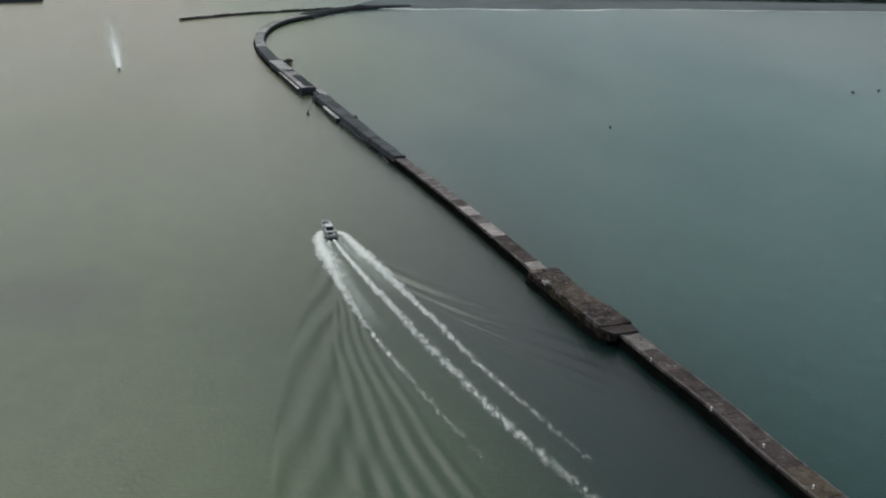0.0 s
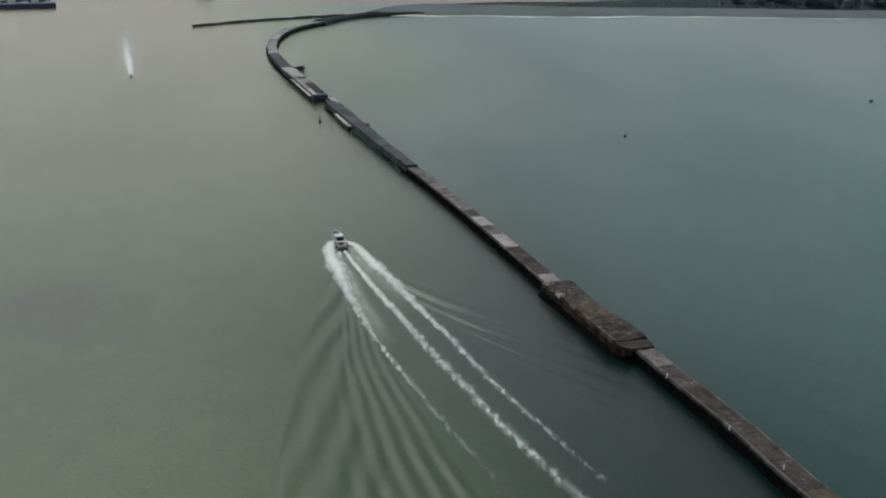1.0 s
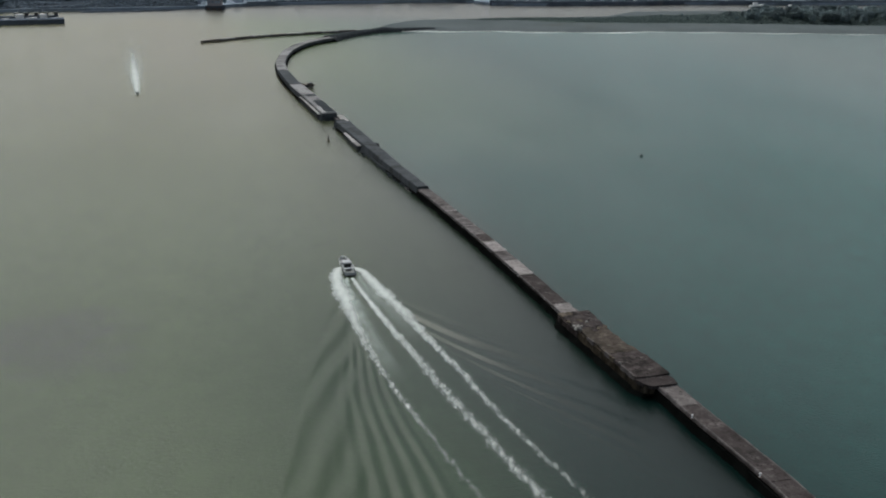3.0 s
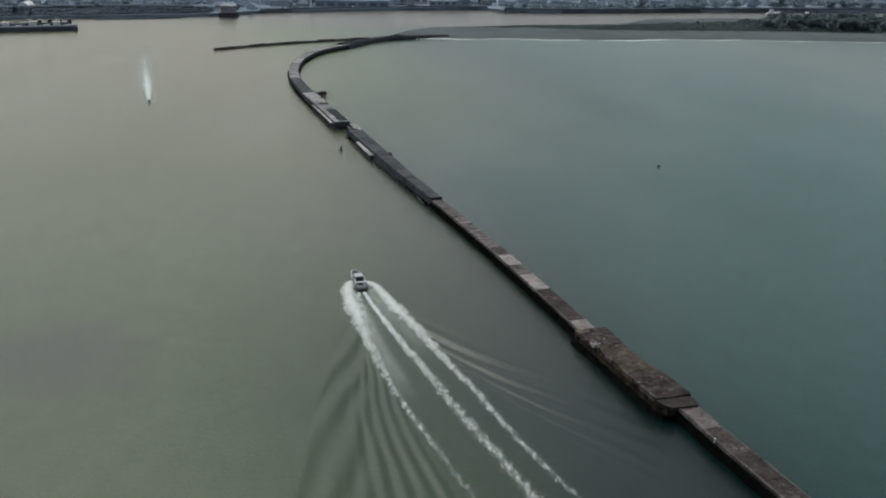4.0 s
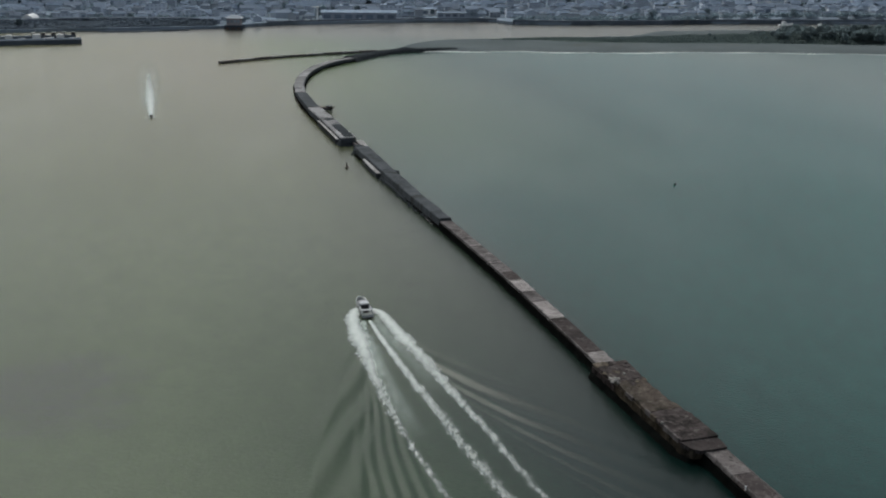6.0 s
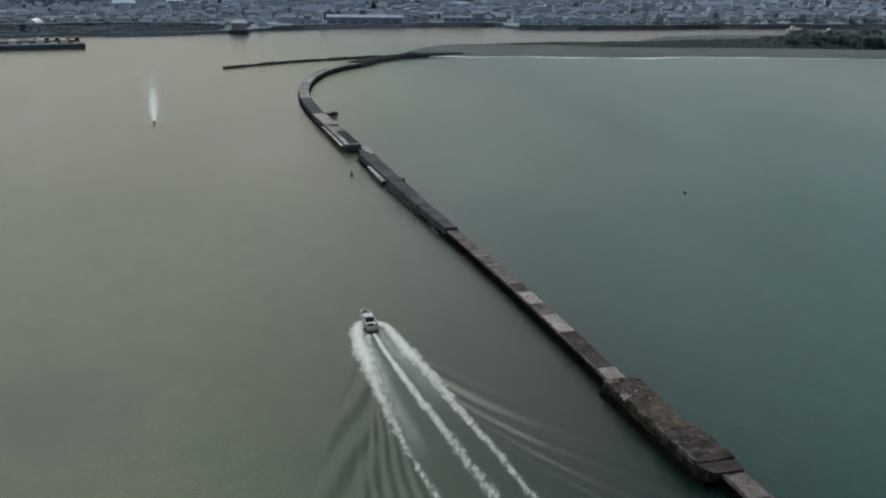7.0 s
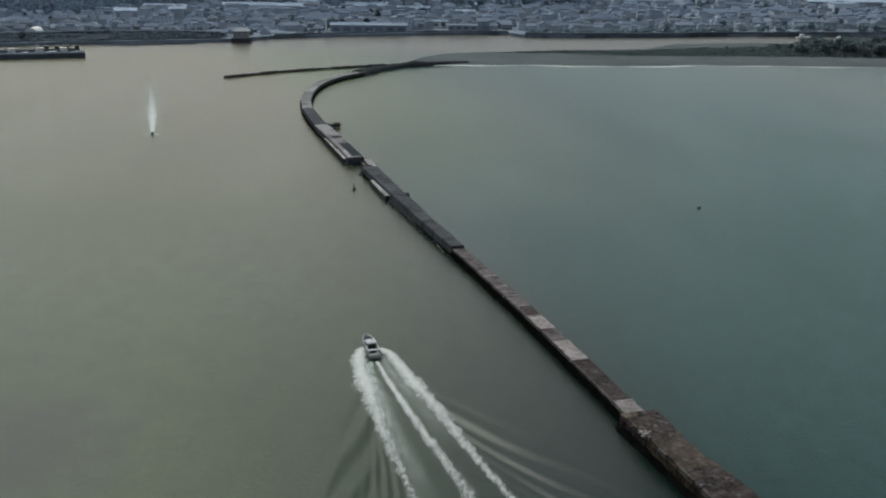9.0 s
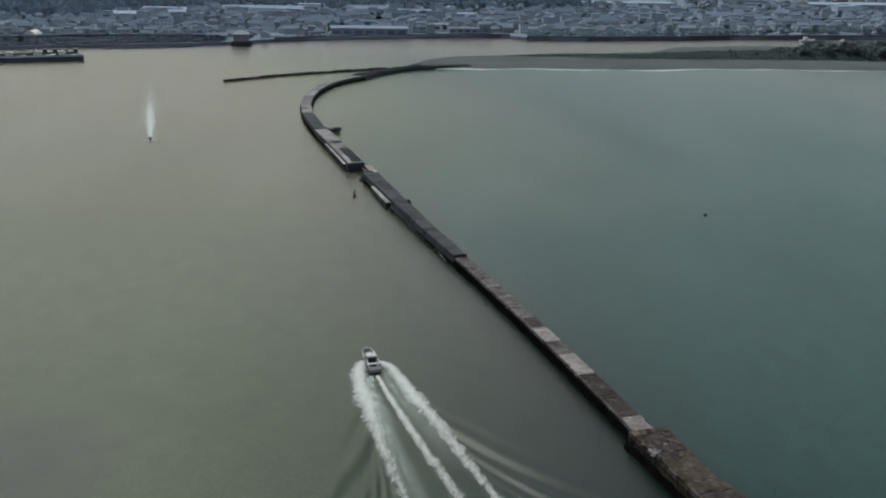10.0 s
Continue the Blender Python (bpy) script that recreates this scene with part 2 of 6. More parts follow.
def water_mat():
    """Turbid sea: olive silt in the river plume, teal in the bay, sky reflection partly painted into both; small wind
    waves.
    """
    m, nt, p = nodes_of("sea_water")
    pos = nt.nodes.new("ShaderNodeNewGeometry").outputs["Position"]
    sep = nt.nodes.new("ShaderNodeSeparateXYZ")
    nt.links.new(pos, sep.inputs[0])
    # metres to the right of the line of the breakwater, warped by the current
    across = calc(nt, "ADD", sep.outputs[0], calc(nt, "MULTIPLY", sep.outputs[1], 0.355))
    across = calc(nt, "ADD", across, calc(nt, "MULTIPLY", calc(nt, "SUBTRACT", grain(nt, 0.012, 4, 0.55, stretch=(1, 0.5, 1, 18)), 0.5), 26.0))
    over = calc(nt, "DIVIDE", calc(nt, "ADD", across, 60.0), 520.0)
    # The near-black stops put the wall's dark reflection into the colour.
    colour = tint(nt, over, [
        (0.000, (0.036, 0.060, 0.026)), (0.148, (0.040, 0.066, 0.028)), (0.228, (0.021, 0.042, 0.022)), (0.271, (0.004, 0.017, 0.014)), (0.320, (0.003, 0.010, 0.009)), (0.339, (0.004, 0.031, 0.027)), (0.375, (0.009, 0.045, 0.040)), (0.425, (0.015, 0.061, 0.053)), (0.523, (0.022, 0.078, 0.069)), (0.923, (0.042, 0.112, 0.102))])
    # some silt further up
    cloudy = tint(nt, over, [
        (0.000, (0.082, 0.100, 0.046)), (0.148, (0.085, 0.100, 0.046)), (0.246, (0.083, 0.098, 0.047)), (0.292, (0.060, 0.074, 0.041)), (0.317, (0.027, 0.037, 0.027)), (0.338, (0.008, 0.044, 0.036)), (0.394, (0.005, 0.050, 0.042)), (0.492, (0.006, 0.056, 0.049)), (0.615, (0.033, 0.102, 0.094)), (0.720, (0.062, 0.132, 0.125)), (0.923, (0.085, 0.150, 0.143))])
    # thicker silt towards the river and the beach, lightened to stand in for sky reflection
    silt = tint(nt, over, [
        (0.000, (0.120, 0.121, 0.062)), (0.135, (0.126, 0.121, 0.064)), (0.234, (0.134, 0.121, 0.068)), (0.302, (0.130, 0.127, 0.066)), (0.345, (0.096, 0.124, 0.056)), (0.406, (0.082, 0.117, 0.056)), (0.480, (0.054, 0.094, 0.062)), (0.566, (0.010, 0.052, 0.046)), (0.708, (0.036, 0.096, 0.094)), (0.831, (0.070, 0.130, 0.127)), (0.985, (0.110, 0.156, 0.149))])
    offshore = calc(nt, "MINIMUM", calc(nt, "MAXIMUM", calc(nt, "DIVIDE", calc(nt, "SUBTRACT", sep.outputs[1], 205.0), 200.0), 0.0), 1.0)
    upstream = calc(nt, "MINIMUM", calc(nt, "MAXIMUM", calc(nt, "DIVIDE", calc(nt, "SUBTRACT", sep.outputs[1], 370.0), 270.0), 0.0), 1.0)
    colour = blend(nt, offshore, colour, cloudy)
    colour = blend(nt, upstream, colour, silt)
    # Harbour water is paled to paint in its bright sky reflection.
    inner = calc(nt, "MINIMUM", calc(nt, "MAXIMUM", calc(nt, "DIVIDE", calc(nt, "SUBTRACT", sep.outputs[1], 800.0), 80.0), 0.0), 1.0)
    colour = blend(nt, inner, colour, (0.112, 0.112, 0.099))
    patch = grain(nt, 0.02, 6, 0.65, stretch=(1, 0.4, 1, 20))
    colour = blend(nt, 0.35, colour, tint(nt, patch, [(0.3, (0.55, 0.55, 0.55)), (0.7, (1, 1, 1))]), "MULTIPLY")
    streak = grain(nt, 0.16, 7, 0.7, stretch=(1, 0.6, 1, 25))
    colour = blend(nt, 0.5, colour, tint(nt, streak, [(0.35, (0.72, 0.72, 0.72)), (0.65, (1, 1, 1))]), "MULTIPLY")
    p.inputs["IOR"].default_value = 1.333
    # sky reflection is set by place: in the bay stronger near the mole, weaker further out
    bay = calc(nt, "MINIMUM", calc(nt, "MAXIMUM", calc(nt, "DIVIDE", calc(nt, "SUBTRACT", over, 0.32), 0.06), 0.0), 1.0)
    open_water = calc(nt, "SUBTRACT", 0.105, calc(nt, "MULTIPLY", bay, 0.085))
    nt.links.new(calc(nt, "ADD", calc(nt, "MULTIPLY", calc(nt, "ADD", offshore, upstream), open_water), calc(nt, "ADD", 0.305, calc(nt, "MULTIPLY", bay, 0.045))), p.inputs["Specular IOR Level"])
    gust = grain(nt, 0.015, 4, 0.6, stretch=(1, 0.35, 1, 10))
    far = calc(nt, "MINIMUM", calc(nt, "MAXIMUM", calc(nt, "DIVIDE", calc(nt, "SUBTRACT", sep.outputs[1], 330.0), 520.0), 0.0), 1.0)
    nt.links.new(calc(nt, "ADD", calc(nt, "ADD", calc(nt, "MULTIPLY", gust, 0.08), 0.06), calc(nt, "MULTIPLY", far, 0.15)), p.inputs["Roughness"])
    swell = grain(nt, 0.22, 3, 0.5, stretch=(0.8, 1.2, 1, 12))
    chop = grain(nt, 1.3, 4, 0.65, stretch=(0.7, 1.3, 1, -8))
    # a patch that the wind has ruffled, its grey sky reflection mixed into the colour
    off = nt.nodes.new("ShaderNodeVectorMath")
    off.operation = "DISTANCE"
    nt.links.new(pos, off.inputs[0])
    off.inputs[1].default_value = (-86.0, 218.0, 0.0)
    reach = calc(nt, "ADD", off.outputs["Value"], calc(nt, "MULTIPLY", calc(nt, "SUBTRACT", grain(nt, 0.07, 6, 0.7), 0.5), 34.0))
    ruffled = calc(nt, "MINIMUM", calc(nt, "MAXIMUM", calc(nt, "DIVIDE", calc(nt, "SUBTRACT", 22.0, reach), 12.0), 0.0), 1.0)
    flecks = tint(nt, grain(nt, 0.5, 7, 0.75, stretch=(0.6, 1.4, 1, -20)), [(0.42, (0, 0, 0)), (0.62, (1, 1, 1))])
    colour = blend(nt, calc(nt, "MULTIPLY", ruffled, calc(nt, "ADD", calc(nt, "MULTIPLY", flecks, 0.45), 0.3)), colour, (0.036, 0.040, 0.046))
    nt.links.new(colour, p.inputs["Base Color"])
    gust = calc(nt, "ADD", gust, calc(nt, "MULTIPLY", ruffled, 0.45))
    height = calc(nt, "ADD", calc(nt, "MULTIPLY", swell, 0.08), calc(nt, "MULTIPLY", chop, calc(nt, "MULTIPLY", gust, 0.3)))
    b = add(nt, "ShaderNodeBump", Strength=0.72, Distance=1.0)
    nt.links.new(height, b.inputs["Height"])
    nt.links.new(b.outputs[0], p.inputs["Normal"])
    return m


def foam_mat():
    """Broken white water: closed near the boat, torn further off; UV x is age 0 to 1, UV y runs across -1 to 1."""
    m, nt, p = nodes_of("foam")
    uv = nt.nodes.new("ShaderNodeUVMap")
    uv.uv_map = "wake"
    sep = nt.nodes.new("ShaderNodeSeparateXYZ")
    nt.links.new(uv.outputs[0], sep.inputs[0])
    age, edge = sep.outputs[0], calc(nt, "ABSOLUTE", sep.outputs[1])
    raw = calc(nt, "ADD", calc(nt, "MULTIPLY", grain(nt, 0.9, 8, 0.74, stretch=(1, 0.36, 1)), 0.85), calc(nt, "MULTIPLY", grain(nt, 4.0, 5, 0.7, stretch=(1, 0.4, 1)), 0.22))
    torn = calc(nt, "ADD", calc(nt, "MULTIPLY", calc(nt, "SUBTRACT", raw, 0.5), calc(nt, "ADD", calc(nt, "MULTIPLY", age, 1.35), 0.5)), 0.56)
    cut = calc(nt, "ADD", calc(nt, "MULTIPLY", calc(nt, "POWER", edge, 1.4), 0.50), calc(nt, "MULTIPLY", age, 0.56))
    keep = calc(nt, "SUBTRACT", calc(nt, "ADD", torn, 0.06), cut)
    ramp = tint(nt, keep, [(0.12, (0, 0, 0)), (0.32, (0.5, 0.5, 0.5)), (0.58, (1, 1, 1))])
    nt.links.new(calc(nt, "MULTIPLY", ramp, calc(nt, "SUBTRACT", 0.94, calc(nt, "MULTIPLY", age, 0.5))), p.inputs["Alpha"])
    nt.links.new(tint(nt, torn, [(0.25, (0.34, 0.38, 0.36)), (0.7, (0.56, 0.60, 0.58))]), p.inputs["Base Color"])
    p.inputs["Roughness"].default_value = 0.9
    b = add(nt, "ShaderNodeBump", Strength=0.25, Distance=0.2)
    nt.links.new(torn, b.inputs["Height"])
    nt.links.new(b.outputs[0], p.inputs["Normal"])
    return m


WATER, FOAM = water_mat(), foam_mat()


def veil_mat():
    """Thin aerated water: a faint even film of bubbles."""
    m, nt, p = nodes_of("foam_veil")
    uv = nt.nodes.new("ShaderNodeUVMap")
    uv.uv_map = "wake"
    sep = nt.nodes.new("ShaderNodeSeparateXYZ")
    nt.links.new(uv.outputs[0], sep.inputs[0])
    edge = calc(nt, "SUBTRACT", 1.0, calc(nt, "POWER", calc(nt, "ABSOLUTE", sep.outputs[1]), 2.0))
    film = tint(nt, grain(nt, 0.35, 7, 0.7), [(0.3, (0.25, 0.25, 0.25)), (0.65, (1, 1, 1))])
    fade = calc(nt, "MULTIPLY", calc(nt, "SUBTRACT", 1.0, sep.outputs[0]), 0.75)
    nt.links.new(calc(nt, "MULTIPLY", calc(nt, "MULTIPLY", film, edge), fade), p.inputs["Alpha"])
    p.inputs["Base Color"].default_value = (0.50, 0.58, 0.54, 1)
    p.inputs["Roughness"].default_value = 0.8
    return m


VEIL = veil_mat()


# ---- building helpers ----
def mesh_of(bm, name, material):
    bm.normal_update()
    me = bpy.data.meshes.new(name)
    bm.to_mesh(me)
    bm.free()
    for one in material if isinstance(material, (list, tuple)) else [material]:
        me.materials.append(one)
    return me


def part(name, bm, material, parent=None, label=""):
    """One mesh object under a thing or a part."""
    ob = new(name, mesh_of(bm, name, material))
    ob.parent = parent
    return tagged(ob, label) if label else ob


def thing(name, label, category, at=None, group="", kind=""):
    ob = new(name)
    if at is not None:
        ob.matrix_basis = at
    return tagged(ob, label, category, group, kind)


def box(bm, x0, x1, y0, y1, z0, z1, bevel=0.0, taper=1.0, m=None):
    """A block with rounded edges; taper shrinks its top."""
    cx, cy = (x0 + x1) / 2, (y0 + y1) / 2
    vs = [bm.verts.new((x, y, z0)) for x, y in ((x0, y0), (x1, y0), (x1, y1), (x0, y1))]
    vs += [bm.verts.new((cx + (x - cx) * taper, cy + (y - cy) * taper, z1)) for x, y in ((x0, y0), (x1, y0), (x1, y1), (x0, y1))]
    fs = [bm.faces.new([vs[i] for i in q]) for q in ((3, 2, 1, 0), (4, 5, 6, 7), (0, 1, 5, 4), (1, 2, 6, 5), (2, 3, 7, 6), (3, 0, 4, 7))]
    if bevel:
        es = {e for f in fs for e in f.edges}
        out = bmesh.ops.bevel(bm, geom=list(es), offset=bevel, segments=1, affect="EDGES")
        vs = list({v for f in out["faces"] for v in f.verts} | {v for v in vs if v.is_valid})
    if m is not None:
        bmesh.ops.transform(bm, matrix=m, verts=[v for v in vs if v.is_valid])
    return vs


def rod(bm, a, b, r0, r1=None, sides=8):
    """A tapered round bar from a to b."""
    a, b = Vector(a), Vector(b)
    r1 = r0 if r1 is None else r1
    q = (b - a).to_track_quat("Z", "Y")
    rings = [[bm.verts.new(c + q @ Vector((r * math.cos(k * math.tau / sides), r * math.sin(k * math.tau / sides), 0))) for k in range(sides)]
             for c, r in ((a, r0), (b, r1))]
    for k in range(sides):
        bm.faces.new((rings[0][k], rings[0][(k + 1) % sides], rings[1][(k + 1) % sides], rings[1][k]))
    bm.faces.new(rings[0][::-1]), bm.faces.new(rings[1])


def loft(bm, rings, closed=True, caps=True):
    """Skin rings of points of equal count."""
    vr = [[bm.verts.new(p) for p in ring] for ring in rings]
    n = len(vr[0])
    for a, b in zip(vr, vr[1:]):
        for k in range(n if closed else n - 1):
            bm.faces.new((a[k], a[(k + 1) % n], b[(k + 1) % n], b[k]))
    if caps and closed:
        bm.faces.new(vr[0][::-1]), bm.faces.new(vr[-1])
    return vr


def along(points, step=None):
    """A polyline sampled by Catmull-Rom: list of (point, unit tangent), about every step metres."""
    ps = [Vector((*p[:2], 0)) for p in points]
    ps = [2 * ps[0] - ps[1], *ps, 2 * ps[-1] - ps[-2]]
    out = []
    for a, b, c, d in zip(ps, ps[1:], ps[2:], ps[3:]):
        n = max(1, round((c - b).length / (step or 4)))
        for k in range(n):
            t = k / n
            out.append(0.5 * (2 * b + (c - a) * t + (2 * a - 5 * b + 4 * c - d) * t * t + (3 * b - a - 3 * c + d) * t ** 3))
    out.append(ps[-2])
    res = []
    for i, p in enumerate(out):
        t = (out[min(i + 1, len(out) - 1)] - out[max(i - 1, 0)]).normalized()
        res.append((p, t))
    return res


def station(line, s):
    """Point and tangent at s metres along a sampled line."""
    for (p, t), (q, _) in zip(line, line[1:]):
        d = (q - p).length
        if s <= d:
            return p + (q - p) * (s / d), (q - p).normalized()
        s -= d
    p, t = line[-1]
    return p + t * s, t


def length_of(line):
    return sum((b[0] - a[0]).length for a, b in zip(line, line[1:]))


def stretch(line, s0, s1, step=6.0):
    n = max(1, math.ceil((s1 - s0) / step))
    return [station(line, s0 + (s1 - s0) * k / n) for k in range(n + 1)]


def profile_loft(bm, stations, profile):
    """Loft a cross-section (across to the right, up) along stations; profile may be a function of the station's number."""
    rings = []
    for k, (p, t) in enumerate(stations):
        right = Vector((t.y, -t.x, 0))
        rings.append([p + right * a + Vector((0, 0, z)) for a, z in (profile(k / max(1, len(stations) - 1)) if callable(profile) else profile)])
    loft(bm, rings)


def slab_bm(line, s0, s1, half0, half1, z0, z1, skew=0.0, offset=0.0, worn=0.0):
    """A deck slab with chamfered edges, that follows the line; worn crumbles its edges."""
    bm = bmesh.new()
    rings = []
    stations = stretch(line, s0 + 0.03, s1 - 0.03, 1.2 if worn else 6.0)
    for n, (p, t) in enumerate(stations):
        k = n / max(1, len(stations) - 1)
        right = Vector((t.y, -t.x, 0))
        h, rise = half0 + (half1 - half0) * k, skew * (k - 0.5)
        ring = []
        sides = []
        for sx in (-1, 1):
            q = p + right * (offset + sx * h)
            chip = worn * max(0.0, 0.25 + 1.5 * noise.noise(q * 0.55)) + worn * 0.6 * max(0.0, noise.noise(q * 1.7))
            sides.append((offset + sx * (h - chip * 0.7), 0.07 + chip * 0.9, 0.07 + chip))
        (l, lc, ld), (r, rc, rd) = sides
        for across, z in ((l, z0), (r, z0), (r, z1 - rd + rise), (r - rc, z1 + rise), (l + lc, z1 + rise), (l, z1 - ld + rise)):
            ring.append(p + right * across + Vector((0, 0, z)))
        rings.append(ring)
    loft(bm, rings)
    bmesh.ops.recalc_face_normals(bm, faces=bm.faces)
    return bm


# ---- water: one sheet to the horizon, with the boat's wake in it ----
WAKE = [(-28.6, 263.1), (-22.6, 246.6), (-16.3, 230.1), (-10.3, 215.8), (-4.9, 202.0), (3.1, 184.5), (14.0, 162.0), (26.0, 140.0), (40.0, 116.0)]
WAKE_Y = np.array([p[1] for p in WAKE][::-1])
WAKE_X = np.array([p[0] for p in WAKE][::-1])


def wake_height(x, y):
    """Diverging and transverse ship waves behind the boat, in metres."""
    xc = np.interp(y, WAKE_Y, WAKE_X)
    back = (262.0 - y) * 1.09
    side = (x - xc) * 0.92
    side = np.where(side > 0, side * 0.74, side)
    b, s = np.maximum(back, 0.5), np.abs(side) + 1e-3
    ratio = s / b
    inside = np.clip((0.41 - ratio) / 0.10, 0, 1) * np.clip((back - 6) / 18, 0, 1)
    root = np.sqrt(np.maximum(1 - 8 * ratio ** 2, 0.0))
    k0 = 9.81 / 6.3 ** 2
    tan_d = (1 + root) / (4 * np.maximum(ratio, 0.06))
    cos2 = 1 / (1 + tan_d ** 2)
    phase = k0 * (b * np.sqrt(cos2) + s * np.sqrt(1 - cos2)) / cos2
    soft = np.clip((ratio - np.where(side > 0, 0.10, 0.19)) / 0.08, 0, 1)
    z = np.where(side > 0, 0.31, 0.36) * np.cos(phase * np.where(side > 0, 0.33, 0.36) + 0.6 * np.sin(b * 0.11) + 0.4 * np.sin(s * 0.5)) * inside * soft * np.clip(60 / (b + 30), 0, 1)
    z = z * np.clip((104.0 - (x + 0.355 * y)) / 24.0, 0, 1)
    lane = np.clip(1 - s / 3.0, 0, 1) * np.clip((back - 4) / 5, 0, 1)
    # narrow crests that fan out beside the river-side spray
    fan = np.clip((ratio - 0.115) / 0.02, 0, 1) * np.clip((0.29 - ratio) / 0.08, 0, 1) * np.clip((back - 25) / 18, 0, 1)
    z = z + np.where(side > 0, 0.0, 0.19) * fan * np.cos((ratio - 0.12) * 210 + 0.03 * b + 0.5 * np.sin(b * 0.13 + 9 * ratio)) * (0.8 + 0.2 * np.sin(b * 0.23 + 40 * ratio))
    return z - 0.10 * lane * np.clip(1 - b / 60, 0, 1)


def steps(lo, hi, fine_lo, fine_hi, fine, grow=1.35):
    out = list(np.arange(fine_lo, fine_hi, fine))
    d, v = fine, out[-1]
    while v < hi:
        d = min(d * grow, 400)
        v += d
        out.append(v)
    d, v = fine, out[0]
    while v > lo:
        d = min(d * grow, 400)
        v -= d
        out.insert(0, v)
    return np.array(out)


def build_water():
    xs, ys = steps(-4600, 4600, -78, 62, 0.4), steps(-3000, 4800, 118, 276, 0.75)
    gx, gy = np.meshgrid(xs, ys)
    gz = wake_height(gx, gy)
    verts = np.stack([gx, gy, gz], -1).reshape(-1, 3)
    w, h = len(xs), len(ys)
    i = (np.arange(h - 1)[:, None] * w + np.arange(w - 1)[None]).ravel()
    faces = np.stack([i, i + 1, i + w + 1, i + w], -1)
    me = bpy.data.meshes.new("water")
    me.from_pydata(verts.tolist(), [], faces.tolist())
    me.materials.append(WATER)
    me.polygons.foreach_set("use_smooth", [True] * len(me.polygons))
    tagged(new("water", me), "calm grey-green sea with small wind ripples", "water", kind="structure")


build_water()


# ---- breakwater ----
def breakwater_section(label, points, halves, deck, cuts, materials, thick=0.5, wet=1.6, curb=None, left_face=FACE, worn=0.1, skirt=0.45, edge=None):
    """One length of mole: wet foot, upper wall, deck slabs between the cuts (metres along), each of its own concrete."""
    line = along(points, 4)
    total = length_of(line)
    root = thing("breakwater", label, "breakwater", group="lengths of the breakwater")
    h0, h1 = halves

    def half(s):
        return h0 + (h1 - h0) * s / total
    bm = bmesh.new()

    def rough(k, side):
        p = station(line, k * total)[0]
        return 3.2 * worn * noise.noise(Vector((p.x * 0.23, p.y * 0.23, side)))
    # The skirt widens the black foot to stand in for its dark reflection.
    profile_loft(bm, stretch(line, 0, total, 1.6), lambda k: [(-half(k * total) - 1.3 + rough(k, 0), -4), (half(k * total) + 1.0 + rough(k, 5), -4), (half(k * total) + 0.1 + worn + rough(k, 5), wet), (-half(k * total) - 0.1 - worn + rough(k, 0), wet), (-half(k * total) - skirt + 1.5 * rough(k, 0), 0.05)])
    part("tidal_foot", bm, WET, root, "black wet concrete with algae and painted shade")
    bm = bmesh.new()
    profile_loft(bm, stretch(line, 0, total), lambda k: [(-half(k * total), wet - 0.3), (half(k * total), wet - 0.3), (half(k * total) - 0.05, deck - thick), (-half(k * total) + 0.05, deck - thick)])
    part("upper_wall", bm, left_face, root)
    for n, (s0, s1) in enumerate(zip(cuts, cuts[1:])):
        one = slab_bm(line, s0, s1, half(s0) + 0.1, half(s1) + 0.1, deck - thick, deck + random.uniform(-0.06, 0.06), random.uniform(-0.08, 0.08), random.uniform(-0.06, 0.06), worn * 1.6)
        part("deck_slab", one, materials[n % len(materials)], root)
    if edge:
        for s in np.arange(0.5, total - 5, 5.6):
            bm = slab_bm(line, s, s + 5.5, 0.17, 0.17, deck - 0.3, deck + 0.13 + random.uniform(-0.02, 0.02), 0, -half(s) + 0.1, 0.1)
            part("edge_strip", bm, edge, root)
    if curb:
        for s in np.arange(1.0, total - 6, 6.4):
            bm = slab_bm(line, s, s + 6.3, 0.22, 0.22, deck - 0.02, deck + 0.22, 0, half(s) - 0.2, 0.06)
            part("curb", bm, curb, root)
    return line


# length under the bay side of the camera, running off to the shore behind
breakwater_section(
    "weathered brown concrete breakwater length with a low curb", [(38.1, 201.6), (42.5, 189.1), (49.8, 169.7), (54.2, 155.5), (58.5, 143.2), (70, 112), (86, 70), (104, 20)],
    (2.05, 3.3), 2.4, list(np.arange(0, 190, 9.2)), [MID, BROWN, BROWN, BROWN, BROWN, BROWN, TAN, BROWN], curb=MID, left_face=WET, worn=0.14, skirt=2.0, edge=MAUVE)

# the long pale and brown length
MID_LINE = [(23.2, 237.0), (14.3, 262.6), (5.3, 288.2), (-4.9, 315.5), (-14.7, 340.6)]
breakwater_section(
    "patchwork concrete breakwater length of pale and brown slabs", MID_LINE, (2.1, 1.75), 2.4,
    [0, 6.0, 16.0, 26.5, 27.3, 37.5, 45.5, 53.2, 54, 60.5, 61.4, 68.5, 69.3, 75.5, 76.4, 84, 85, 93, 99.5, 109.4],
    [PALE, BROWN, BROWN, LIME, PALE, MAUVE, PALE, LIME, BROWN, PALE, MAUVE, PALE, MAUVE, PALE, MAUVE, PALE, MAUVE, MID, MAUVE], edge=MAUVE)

# the dark length
breakwater_section(
    "dark slate-grey concrete breakwater length", [(-14.5, 340.6), (-23.2, 362.7), (-35.7, 396.0), (-50.8, 437.8)], (1.9, 2.8), 3.0,
    [0, 13, 26, 40, 53, 66, 80, 93, 106.5], [DARK], wet=0.7, left_face=DARK, worn=0.24)

